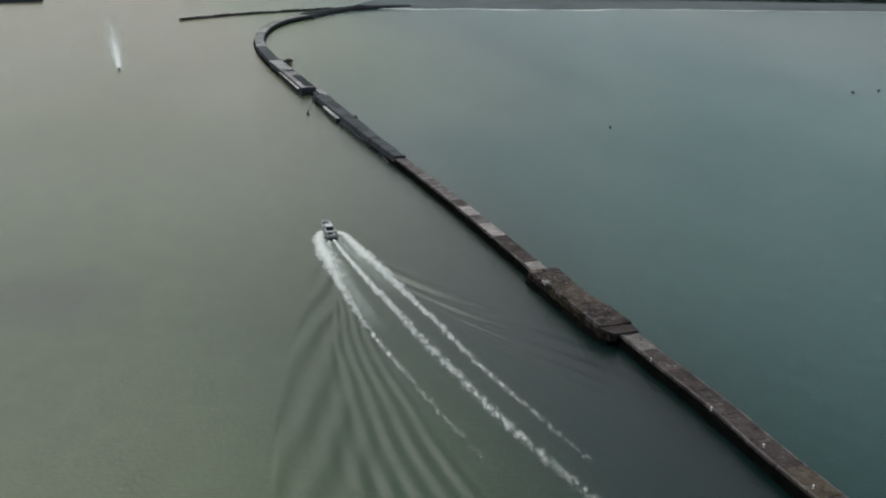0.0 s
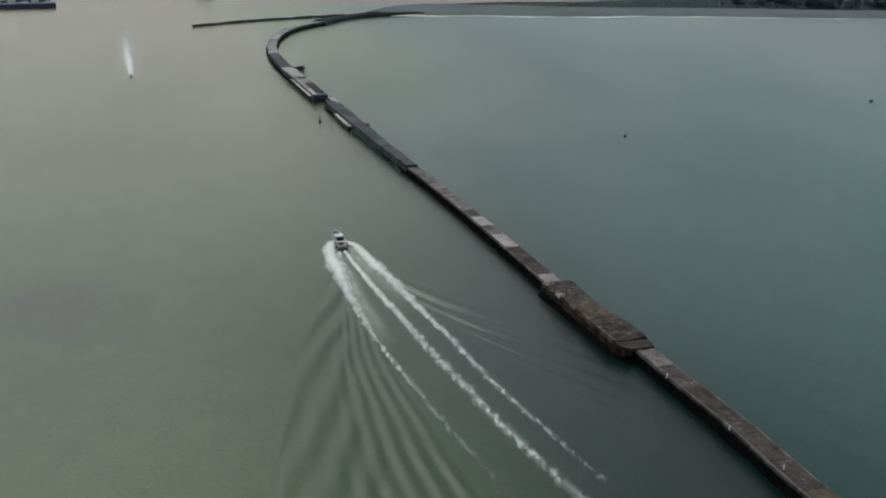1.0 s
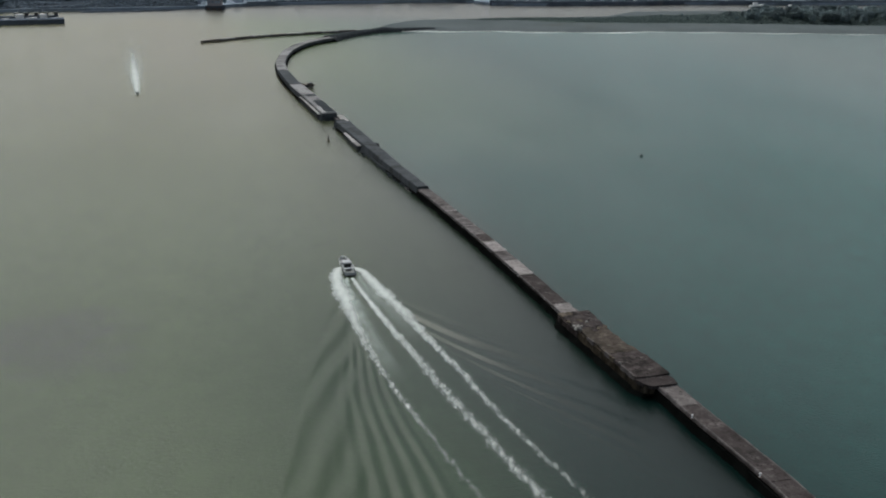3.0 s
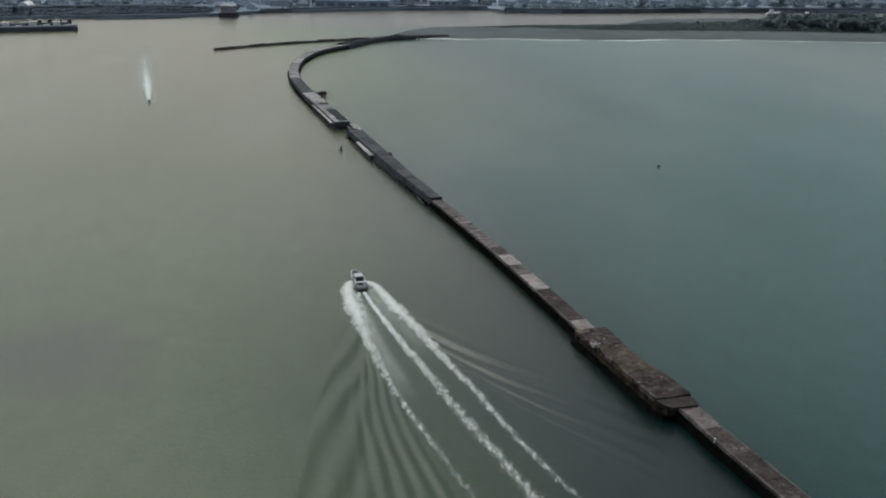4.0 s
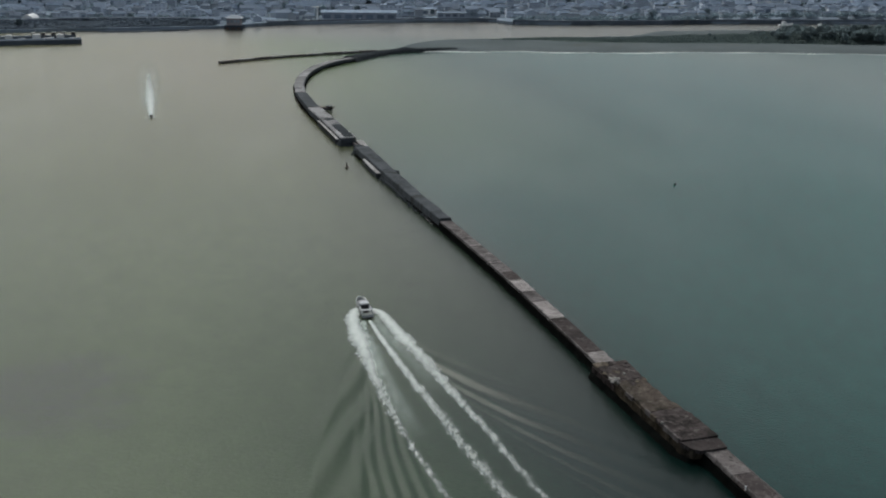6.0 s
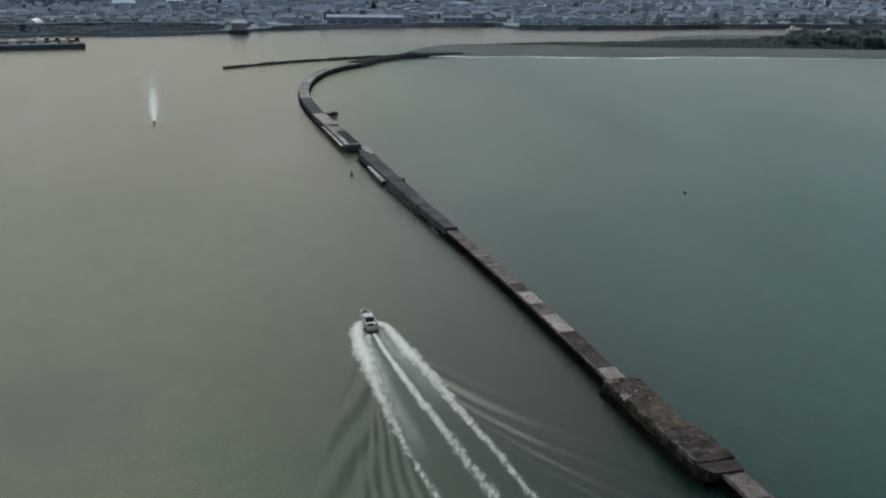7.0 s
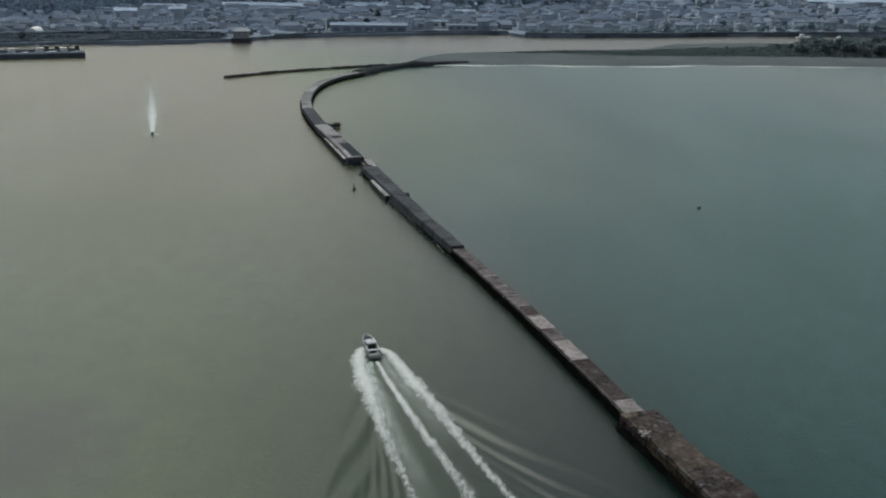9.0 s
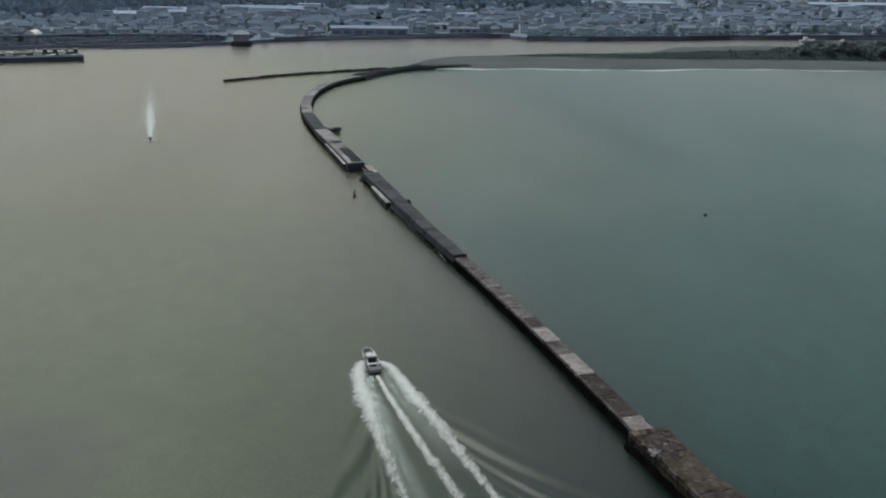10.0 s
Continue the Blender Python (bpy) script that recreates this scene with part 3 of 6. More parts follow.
seg_line = breakwater_section(
    "grey concrete breakwater length with dark deck panels", [(-59.0, 455.2), (-67.2, 478), (-83, 520.5)], (3.2, 3.0), 3.4,
    [0, 14, 28, 38.5, 43.5, 57, 69.4], [GREY], wet=0.7, left_face=DARK, worn=0.24)
for s0, s1 in ((1.2, 14.2), (14.4, 27.6), (39.4, 42.6)):
    bm = slab_bm(seg_line, s0, s1, 2.1, 2.0, 3.2, 3.54, 0, 0.7, 0.2)
    tagged(part("deck_panel", bm, ROOT_ROCK, bpy.data.objects["breakwater.003"]), "dark raised deck panel")
breakwater_section(
    "dark grey concrete breakwater length", [(-83.3, 521.3), (-91, 545), (-98.6, 570)], (2.9, 2.6), 3.1,
    [0, 2.5, 18, 34, 47.5, 51], [GREY, DARK, DARK, DARK, GREY], wet=1.0, left_face=DARK, worn=0.28)
breakwater_section(
    "curved smooth grey concrete breakwater length", [(-98.8, 570.8), (-105, 603), (-108, 640), (-105.5, 672), (-99, 694), (-90, 712)], (2.6, 2.6), 2.7,
    [0, 18, 36, 54, 72, 90, 108, 126, 145.5], [GREY], wet=0.8, left_face=DARK, worn=0.26)
breakwater_section(
    "thin straight grey training wall", [(-169.6, 687.2), (-138.5, 720.5), (-102.6, 747.4), (-78, 763.2)], (1.3, 1.3), 1.4,
    list(np.arange(0, 117, 12.9)), [MID, GREY], wet=0.15, left_face=MID, worn=0.16, skirt=0.3)


# ---- beach, spit and town land ----
def shore_z(x, y):
    return 2.6 + max(0, y - 1240) * 0.03 + 45 * min(1, max(0, (y - 1330) / 500)) ** 1.3 + 4 * noise.noise(Vector((x * 0.008, y * 0.008, 0)))


def lofted_ground(name, label, category, front, back_steps, height, material, sub=14):
    """Ground that starts at a shoreline and runs away from it."""
    line = along(front, sub)
    bm = bmesh.new()
    rows = []
    for p, t in line:
        rows.append([bm.verts.new((p.x + (d * p.x * 0.0009), p.y + d, height(p.x, p.y + d, d))) for d in back_steps])
    for a, b in zip(rows, rows[1:]):
        for k in range(len(back_steps) - 1):
            bm.faces.new((a[k], b[k], b[k + 1], a[k + 1]))
    for f in bm.faces:
        c = f.calc_center_median()
        if c.y > 1250 + 0.24 * c.x + (110 if c.x > 90 else 0):
            f.material_index = 1
    ob = part(name, bm, material)
    return tagged(ob, label, category, kind="structure")


TOWN_FRONT = [(-900, 700), (-520, 765), (-420, 800), (-345, 838), (-310, 851), (-240, 880), (-216, 892), (-191, 917), (-149, 940), (-109, 958),
              (-49, 980), (0, 989), (16, 971), (94, 985), (195, 1016), (330, 1042), (600, 1100), (1500, 1300)]
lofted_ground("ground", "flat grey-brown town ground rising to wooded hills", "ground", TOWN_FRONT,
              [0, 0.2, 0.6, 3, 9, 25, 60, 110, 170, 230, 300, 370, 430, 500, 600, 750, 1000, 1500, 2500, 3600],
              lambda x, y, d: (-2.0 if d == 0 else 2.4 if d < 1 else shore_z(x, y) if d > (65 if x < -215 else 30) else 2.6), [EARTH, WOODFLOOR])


def town_shore(x):
    return float(np.interp(x, [p[0] for p in TOWN_FRONT], [p[1] for p in TOWN_FRONT]))


SPIT_S = [(-70, 757), (-50, 769), (-20, 777), (17, 781), (74, 785), (133, 801), (172, 805), (257, 811), (420, 822), (900, 850)]
SPIT_N = [(-76, 775), (-69, 786), (-61, 815), (-42, 840), (-1, 856), (41, 874), (107, 900), (135, 944), (208, 968), (249, 966), (321, 1003), (420, 1030), (900, 1060)]


def spit_edges(x):
    return (float(np.interp(x, [p[0] for p in SPIT_S], [p[1] for p in SPIT_S])), float(np.interp(x, [p[0] for p in SPIT_N], [p[1] for p in SPIT_N])))


def scrub_edges(x):
    """Where the scrub on the spit begins behind the beach, and where it ends at the tidal flat."""
    return (float(np.interp(x, [0, 36, 57, 99, 139, 180, 221, 270, 420], [838, 839, 833, 837, 842, 847, 851, 854, 868])),
            float(np.interp(x, [0, 37, 60, 88, 118, 148, 200, 250, 300, 420], [846, 860, 865, 865, 878, 892, 906, 926, 936, 960])))


def build_spit():
    bm = bmesh.new()
    rows = []
    for x in np.concatenate([np.arange(-74, 330, 5.0), np.arange(330, 880, 25.0)]):
        s, n = spit_edges(x)
        s += 1.6 * noise.noise(Vector((x * 0.06, 0, 3)))
        n += 3.0 * noise.noise(Vector((x * 0.05, 9, 3)))
        row = []
        for k in range(41):
            f = k / 40
            y = s + (n - s) * f
            up = min(1, f * 7, (1 - f) * 7) * min(1, (x + 76) / 40)
            z = -0.5 + 2.2 * math.sqrt(max(0, up)) + 0.35 * noise.noise(Vector((x * 0.04, y * 0.04, 0))) * up
            row.append(bm.verts.new((x, y, z)))
        rows.append(row)
    for a, b in zip(rows, rows[1:]):
        for k in range(40):
            bm.faces.new((a[k], b[k], b[k + 1], a[k + 1]))
    for f in bm.faces:
        f.smooth = True
        c = f.calc_center_median()
        lo, hi = scrub_edges(c.x)
        ragged = 4 * noise.noise(Vector((c.x * 0.05, c.y * 0.05, 7)))
        f.material_index = 1 if c.x > -2 and lo + ragged < c.y < hi + ragged else 0
    tagged(part("ground_beach", bm, [SAND, GRASS]), "low spit of smooth grey beach sand", "beach", kind="structure")


build_spit()


# ---- the wide platform in the breakwater ----
def plate_bm(line, s0, s1, left, right, top, z0, cell=0.55, chip=0.22, lumps=0.05, seed=0.0):
    """A broken concrete plate: its sides follow left(s) and right(s), its top is top(s, f) roughened, its edges are crumbled."""
    bm = bmesh.new()
    n, m = max(2, round((s1 - s0) / cell)), max(2, round((right(s0) - left(s0)) / cell))
    grid = []
    for k in range(n + 1):
        u = s0 + (s1 - s0) * k / n
        row = []
        for j in range(m + 1):
            f = j / m
            a = left(u) + (right(u) - left(u)) * f
            rim = min(k, n - k, j, m - j) == 0
            p, t = station(line, u) if u >= 0 else (line[0][0] + line[0][1] * u, line[0][1])
            q = p + Vector((t.y, -t.x, 0)) * a
            wear = chip * max(0.0, 0.35 + 1.3 * noise.noise(q * 0.5 + Vector((seed, 0, 0)))) if rim else 0.0
            inward = -1 if f > 0.5 else 1
            q += Vector((t.y, -t.x, 0)) * (inward * wear * (1 if j in (0, m) else 0.2)) + t * (wear * (1 if k == 0 else -1 if k == n else 0))
            z = top(u, f) + lumps * (noise.noise(q * 0.9) + 0.6 * noise.noise(q * 2.3 + Vector((0, seed, 0)))) - 0.6 * wear
            row.append(bm.verts.new((q.x, q.y, z)))
        grid.append(row)
    for k in range(n):
        for j in range(m):
            bm.faces.new((grid[k][j], grid[k][j + 1], grid[k + 1][j + 1], grid[k + 1][j]))
    ring = grid[0] + [r[-1] for r in grid[1:]] + grid[-1][-2::-1] + [r[0] for r in grid[-2:0:-1]]
    low = [bm.verts.new((v.co.x, v.co.y, z0)) for v in ring]
    for k in range(len(ring)):
        w = (k + 1) % len(ring)
        bm.faces.new((ring[k], low[k], low[w], ring[w]))
    bm.faces.new(low)
    bmesh.ops.recalc_face_normals(bm, faces=bm.faces)
    return bm


def build_platform():
    root = thing("platform", "wide raised concrete platform with broken stained plates and bird lime", "platform")
    line = along([(36.5, 201.5), (30.3, 219.0), (23.9, 236.9)], 3)
    total = length_of(line)

    def left(u):
        return float(np.interp(u, [-1.6, -0.2, 2.2, 14, 27, 36, 38], [-1.6, -2.9, -3.75, -3.95, -4.05, -4.2, -4.2]))

    def right(u):
        return float(np.interp(u, [-1.6, 4, 10, 14, 18, 25, 30, 35, 38], [3.75, 3.8, 3.9, 3.4, 2.9, 2.5, 3.1, 3.7, 3.5]))
    rnd = random.Random(4)
    spots = [station(line, u) for u in np.linspace(0.0, total - 0.2, 34)]
    at = np.linspace(-0.9, total - 0.2, 34)
    bm = bmesh.new()
    loft(bm, [[p + Vector((t.y, -t.x, 0)) * a + Vector((0, 0, z)) for a, z in (
        (left(u) - 1.2, -4), (right(u) + 0.8, -4), (right(u) - 0.1, 1.2),
        (left(u) - 0.1 + 0.35 * noise.noise(Vector((u * 0.5, 1, 0))), 1.25 + 0.3 * noise.noise(Vector((u * 0.4, 7, 0)))),
        (left(u) - 0.75 + 0.5 * noise.noise(Vector((u * 0.7, 3, 0))), 0.1))] for u, (p, t) in zip(at, spots)])
    bmesh.ops.recalc_face_normals(bm, faces=bm.faces)
    part("tidal_foot", bm, WET, root, "black wet concrete with algae and painted shade")
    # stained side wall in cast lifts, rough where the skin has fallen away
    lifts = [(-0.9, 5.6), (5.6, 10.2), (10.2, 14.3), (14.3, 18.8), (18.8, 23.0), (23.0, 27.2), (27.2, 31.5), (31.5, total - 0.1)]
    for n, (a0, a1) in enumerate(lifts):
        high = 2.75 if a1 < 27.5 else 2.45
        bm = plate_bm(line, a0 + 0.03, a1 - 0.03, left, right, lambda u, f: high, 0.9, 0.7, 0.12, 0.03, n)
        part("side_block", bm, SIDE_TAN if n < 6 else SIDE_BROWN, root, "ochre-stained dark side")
    # the top: a low step, a wide brown plate, a tilted ochre plate, and a field of broken pieces
    part("top_slab", plate_bm(line, -1.5, 2.3, left, right, lambda u, f: 2.95 + 0.05 * u, 2.2, 0.5, 0.25, 0.05, 2), BROWN, root, "low dark step of the platform")
    part("top_slab", plate_bm(line, 1.9, 13.9, lambda u: left(u) + 0.12, right, lambda u, f: 3.42 - 0.012 * u + 0.10 * (f - 0.5), 2.6, 0.5, 0.28, 0.07, 3), PLATE_BROWN, root, "mauve-brown cracked top plate")
    part("top_slab", plate_bm(line, 13.7, 27.4, lambda u: left(u) + 0.15, right, lambda u, f: 3.28 + 0.012 * (u - 14) - 0.12 * f, 2.6, 0.5, 0.32, 0.07, 4), PLATE_TAN, root, "ochre cracked top plate")
    part("top_slab", plate_bm(line, 27.5, total, lambda u: left(u) + 0.3, right, lambda u, f: 2.92 - 0.1 * f, 2.3, 0.4, 0.4, 0.16, 5), PLATE_BROWN, root, "dark broken top plate")
    # coping blocks along the river edge
    u = 2.4
    while u < 26.5:
        w = rnd.uniform(1.8, 3.4)
        if rnd.random() < 0.86:
            bm = plate_bm(line, u, min(u + w - 0.06, 26.9), lambda v: left(v) - 0.05, lambda v: left(v) + 0.42, lambda v, f: 3.55 - 0.02 * max(0, v - 14) + rnd.uniform(-0.02, 0.02), 2.6, 0.24, 0.1, 0.03, u)
            part("coping", bm, TAN if rnd.random() < 0.7 else MID, root, "pale ochre coping block")
        u += w
    # loose broken pieces on the far plate and at the joint of the two others
    for k in range(30):
        if k < 22:
            u, f, z = rnd.uniform(27.6, total - 0.6), rnd.uniform(0.06, 0.92), 2.86
        else:
            u, f, z = rnd.uniform(23.5, 27.4), rnd.uniform(0.45, 0.95), 3.25
        a = left(u) + (right(u) - left(u)) * f
        p, t = station(line, u)
        q = p + Vector((t.y, -t.x, 0)) * a
        bm = bmesh.new()
        w, d, h = rnd.uniform(0.5, 1.6), rnd.uniform(0.4, 1.1), rnd.uniform(0.06, 0.2)
        box(bm, -w, w, -d, d, -0.15, h, 0.06, rnd.uniform(0.7, 0.95), pose(q.x, q.y, z, rnd.uniform(-4, 4), rnd.uniform(-4, 4), rnd.uniform(0, 180)))
        part("broken_piece", bm, rnd.choice((BROWN, PLATE_BROWN, PLATE_BROWN, TAN)), root)
    # white crust of bird lime on the river corner of the broken plate
    for u, f, w in ((29.6, 0.05, 0.75), (28.9, 0.08, 0.6), (28.2, 0.07, 0.8), (27.5, 0.05, 0.7), (29.4, 0.17, 0.6), (29.0, 0.26, 0.5), (26.3, 0.05, 0.45), (8.6, 0.04, 0.4), (31.0, 0.55, 0.5)):
        a = left(u) + (right(u) - left(u)) * f
        p, t = station(line, u)
        c = p + Vector((t.y, -t.x, 0)) * a
        z = 2.98 if u > 27.5 else 3.5
        bm = bmesh.new()
        ring = [(c.x + w * rnd.uniform(0.5, 1.1) * math.cos(q), c.y + w * rnd.uniform(0.5, 1.2) * math.sin(q)) for q in np.linspace(0, math.tau, 10)[:-1]]
        loft(bm, [[(x, y, z - 0.15) for x, y in ring], [(c.x + (x - c.x) * 0.7, c.y + (y - c.y) * 0.7, z + 0.2) for x, y in ring]])
        part("bird_lime", bm, LIME, root, "white bird lime crust")


build_platform()


def rubble(label, pts, count, spread, size, seed, z=0.0, material=ROCK):
    """A heap of angular armour rocks along a line, each rock an object of its own on shared meshes."""
    rnd = random.Random(seed)
    root = thing("rock_armour", label, "rocks")
    shapes = []
    for n in range(5):
        bm = bmesh.new()
        bmesh.ops.create_icosphere(bm, subdivisions=1, radius=1.0)
        for v in bm.verts:
            v.co *= rnd.uniform(0.65, 1.15)
            v.co.z *= 0.7
        shapes.append(mesh_of(bm, "rock", material))
    line = along(pts, 4)
    total = length_of(line)
    for k in range(count):
        p, t = station(line, rnd.uniform(0, total))
        a = rnd.gauss(0, 0.45) * spread
        right = Vector((t.y, -t.x, 0))
        q = p + right * a
        r = rnd.uniform(0.6, 1.2) * size
        ob = new("rock", rnd.choice(shapes))
        ob.parent = root
        ob.matrix_basis = pose(q.x, q.y, z + max(0, 0.5 - abs(a) / spread * 0.5) * size, rnd.uniform(0, 360), rnd.uniform(0, 360), rnd.uniform(0, 360)) @ Matrix.Scale(r, 4)
    return root


# low berm, head and sill round the gap
def berm(name, label, pts, half, z0, z1, material, wet=0.9, pieces=6.0):
    line = along(pts, 3)
    total = length_of(line)
    root = thing(name, label, "breakwater")
    bm = bmesh.new()
    profile_loft(bm, stretch(line, 0, total, 3), [(-half - 0.2, -4), (half + 0.2, -4), (half * 0.95, z1 - 0.3), (-half * 0.95, z1 - 0.3)])
    part("foot", bm, ROCK, root, "dark wet concrete")
    n = max(1, round(total / pieces))
    for k in range(n):
        bm = slab_bm(line, total * k / n, total * (k + 1) / n, half + 0.06, half + 0.06, z1 - 0.3, z1 + random.uniform(-0.05, 0.05), 0, 0, 0.3)
        part("cap_slab", bm, material, root)
    return root


berm("concrete_berm", "pale lower concrete berm beside the dark breakwater", [(-40.9, 401.0), (-44.6, 411.5), (-48.6, 423.5)], 0.9, -4, 1.9, SILL)
berm("concrete_berm", "pale lower concrete berm beside the panelled breakwater", [(-63.2, 457.3), (-70.2, 477), (-77.2, 496.5)], 1.0, -4, 2.3, SILL)
berm("sill_wall", "narrow dark concrete wall across the gap", [(-53.4, 447.5), (-57.6, 457.4)], 0.5, -4, 1.3, MID, pieces=3)
berm("concrete_sill", "pale flat concrete sill in the gap", [(-50.9, 448.0), (-55.6, 462.5)], 1.5, -4, 0.95, SILL, pieces=4.5)
# The strip awash is added for a pale line on the water; its concrete is made up.
berm("concrete_ledge", "pale strip just awash at the foot of the breakwater", [(-18.6, 343.4), (-20.9, 350.4), (-23.2, 357.6)], 0.22, -3, 0.2, MAUVE, pieces=5)
berm("rubble_apron", "low dark rubble apron beside the breakwater", [(-39.7, 399.9), (-34.2, 385.9), (-29.2, 371.9)], 0.8, -4, 0.8, ROOT_ROCK, pieces=3)


def mound_head(name, label, x, y, half_x, half_y, top, turn, seed):
    """A squat crumbled concrete head: steep rough sides and an uneven top."""
    root = thing(name, label, "breakwater", pose(x, y, 0, 0, 0, turn))
    bm = bmesh.new()
    rings = []
    for z, k in ((-4, 1.25), (-0.2, 1.14), (0.5, 1.06), (top * 0.6, 1.0), (top * 0.9, 0.92), (top, 0.74), (top + 0.12, 0.35)):
        ring = []
        for n in range(22):
            q = n * math.tau / 22
            c, d = math.cos(q), math.sin(q)
            r = k / (abs(c) ** 3.2 + abs(d) ** 3.2) ** (1 / 3.2) * (1 + 0.13 * noise.noise(Vector((c * 1.7, d * 1.7 + seed, z * 0.8))))
            ring.append((half_x * r * c, half_y * r * d, z + (0.3 * noise.noise(Vector((c * 2, d * 2, seed + z))) if z > 0 else 0)))
        rings.append(ring)
    loft(bm, rings)
    part("body", bm, ROOT_ROCK, root)


mound_head("roundhead", "dark crumbled concrete head at the gap", -52.4, 441.5, 2.5, 4.6, 2.7, 20, 3)
mound_head("blockhead", "dark blocky concrete head at the gap", -60.2, 456.4, 3.2, 2.2, 2.3, 20, 8)
mound_head("edge_block", "dark concrete block on the edge of the breakwater", -34.2, 399.6, 0.7, 1.5, 3.25, 20, 12)

# These rocks take the darker stone to paint the shadow line under the wall.
rubble("wet rocks along the breakwater's foot, darkened for the shadow line", [(-17.2, 343.0), (-25.4, 362.3), (-33.8, 385), (-40.0, 399)], 150, 1.0, 0.95, 3, -0.4, ROOT_ROCK)
def rubble_core():
    """The packed dark mound under the loose rocks."""
    line = along([(-93, 709), (-88, 722), (-79, 742), (-69, 757), (-54, 768), (-40, 776.5), (-27, 781)], 3)
    total = length_of(line)
    bm = bmesh.new()
    rows = []
    for k, (p, t) in enumerate(stretch(line, 0, total, 1.5)):
        right = Vector((t.y, -t.x, 0))
        f = k * 1.5 / total
        half, top = (7.2 - 4.6 * f), (3.6 - 1.6 * f + 0.9 * math.exp(-((f - 0.62) / 0.06) ** 2))
        row = []
        for j in range(13):
            v = j / 6 - 1
            q = p + right * v * half * (1 + 0.12 * noise.noise(Vector((k * 0.3, j * 0.2, 4))))
            z = -1.0 + (top + 1.0) * (1 - abs(v) ** 2.2) + 0.45 * noise.noise(Vector((q.x * 0.5, q.y * 0.5, 2)))
            row.append(bm.verts.new((q.x, q.y, z)))
        rows.append(row)
    for a, b in zip(rows, rows[1:]):
        for j in range(12):
            bm.faces.new((a[j], a[j + 1], b[j + 1], b[j]))
    tagged(part("rubble_core", bm, ROOT_ROCK), "dark packed rubble mound under loose rocks", "rocks")


rubble_core()
rubble("dark rubble mound at the root of the breakwater", [(-93, 708), (-86, 722), (-76, 742), (-66, 756), (-52, 767), (-40, 777)], 290, 4.6, 0.62, 11, 1.35, ROOT_ROCK)


rubble("dark rocks heaped round the head at the gap", [(-64.0, 457.0), (-61.0, 453.9), (-57.6, 455.4)], 34, 1.0, 0.7, 17, -0.15, ROOT_ROCK)
rubble("dark rocks heaped at the end of the dark breakwater length", [(-55.0, 438.0), (-54.6, 444.5), (-51.6, 446.4)], 30, 0.9, 0.7, 19, -0.15, ROOT_ROCK)


def bollard(x, y, z, lean):
    root = thing("mooring_post", "short white-painted steel mooring post on the deck", "post", pose(x, y, z, lean, 0, 0), group="posts on the breakwater")
    bm = bmesh.new()
    rod(bm, (0, 0, -0.05), (0, 0, 0.62), 0.13, 0.11, 10)
    part("shaft", bm, WHITE, root)
    bm = bmesh.new()
    rod(bm, (0, 0, 0.6), (0, 0, 0.72), 0.19, 0.15, 10)
    part("cap", bm, WHITE, root)
    bm = bmesh.new()
    rod(bm, (0, 0, -0.04), (0, 0, 0.04), 0.3, 0.3, 10)
    part("base_plate", bm, RUST, root)


for x, y in ((40.5, 187.7), (47.55, 167.9), (53.2, 155.2), (57.4, 142.9)):
    bollard(x, y, 2.42, 0)


def fishing_platform():
    """A low dark spur out from the breakwater over the bay; the timber staging is made up."""
    root = thing("fishing_platform", "low dark spur beside the breakwater, built as timber staging", "platform")
    a, b = Vector((-86.5, 538.0, 0)), Vector((-77.6, 533.6, 0))
    way = (b - a).normalized()
    side = Vector((-way.y, way.x, 0))
    n = 14
    for k in range(n):
        c = a + (b - a) * (k + 0.5) / n
        bm = bmesh.new()
        m = Matrix.Translation((c.x, c.y, 1.3)) @ Matrix.Rotation(math.atan2(way.y, way.x), 4, "Z")
        box(bm, -0.38, 0.38, -1.3, 1.3, -0.25, 0.08, 0.02, m=m)
        part("plank", bm, WOOD, root)
    for k in (0, 2, 4):
        for w in (-1.1, 1.1):
            c = a + (b - a) * (0.1 + 0.2 * k) + side * w
            bm = bmesh.new()
            rod(bm, (c.x, c.y, -3), (c.x, c.y, 1.2), 0.34, 0.3, 7)
            part("timber_leg", bm, WOOD, root)
    for w in (-1.15, 1.15):
        bm = bmesh.new()
        p, q = a + side * w, b + side * w
        rod(bm, (p.x, p.y, 0.75), (q.x, q.y, 0.75), 0.42, 0.42, 8)
        part("beam", bm, ROOT_ROCK, root, "dark round fender log")
    # net frame and hut, made up for the dark lump at the outer end
    bm = bmesh.new()
    m = Matrix.Translation((b.x, b.y, 0)) @ Matrix.Rotation(math.atan2(way.y, way.x), 4, "Z")
    box(bm, -2.4, -0.2, -1.1, 1.1, 1.38, 2.0, 0.05, m=m)
    hut = part("hut", bm, WOOD, root, "weathered timber hut")
    bm = bmesh.new()
    box(bm, -2.7, 0.1, -1.4, 1.4, 2.0, 2.2, 0.04, 0.9, m=m)
    part("roof", bm, DARK, hut)
    for w in (-1, 1):
        bm = bmesh.new()
        c = b + side * w
        rod(bm, (c.x, c.y, 1.3), (c.x + way.x * 1.6 + side.x * w, c.y + way.y * 1.6 + side.y * w, 1.7), 0.16, 0.1, 6)
        part("boom", bm, WOOD, root)


fishing_platform()


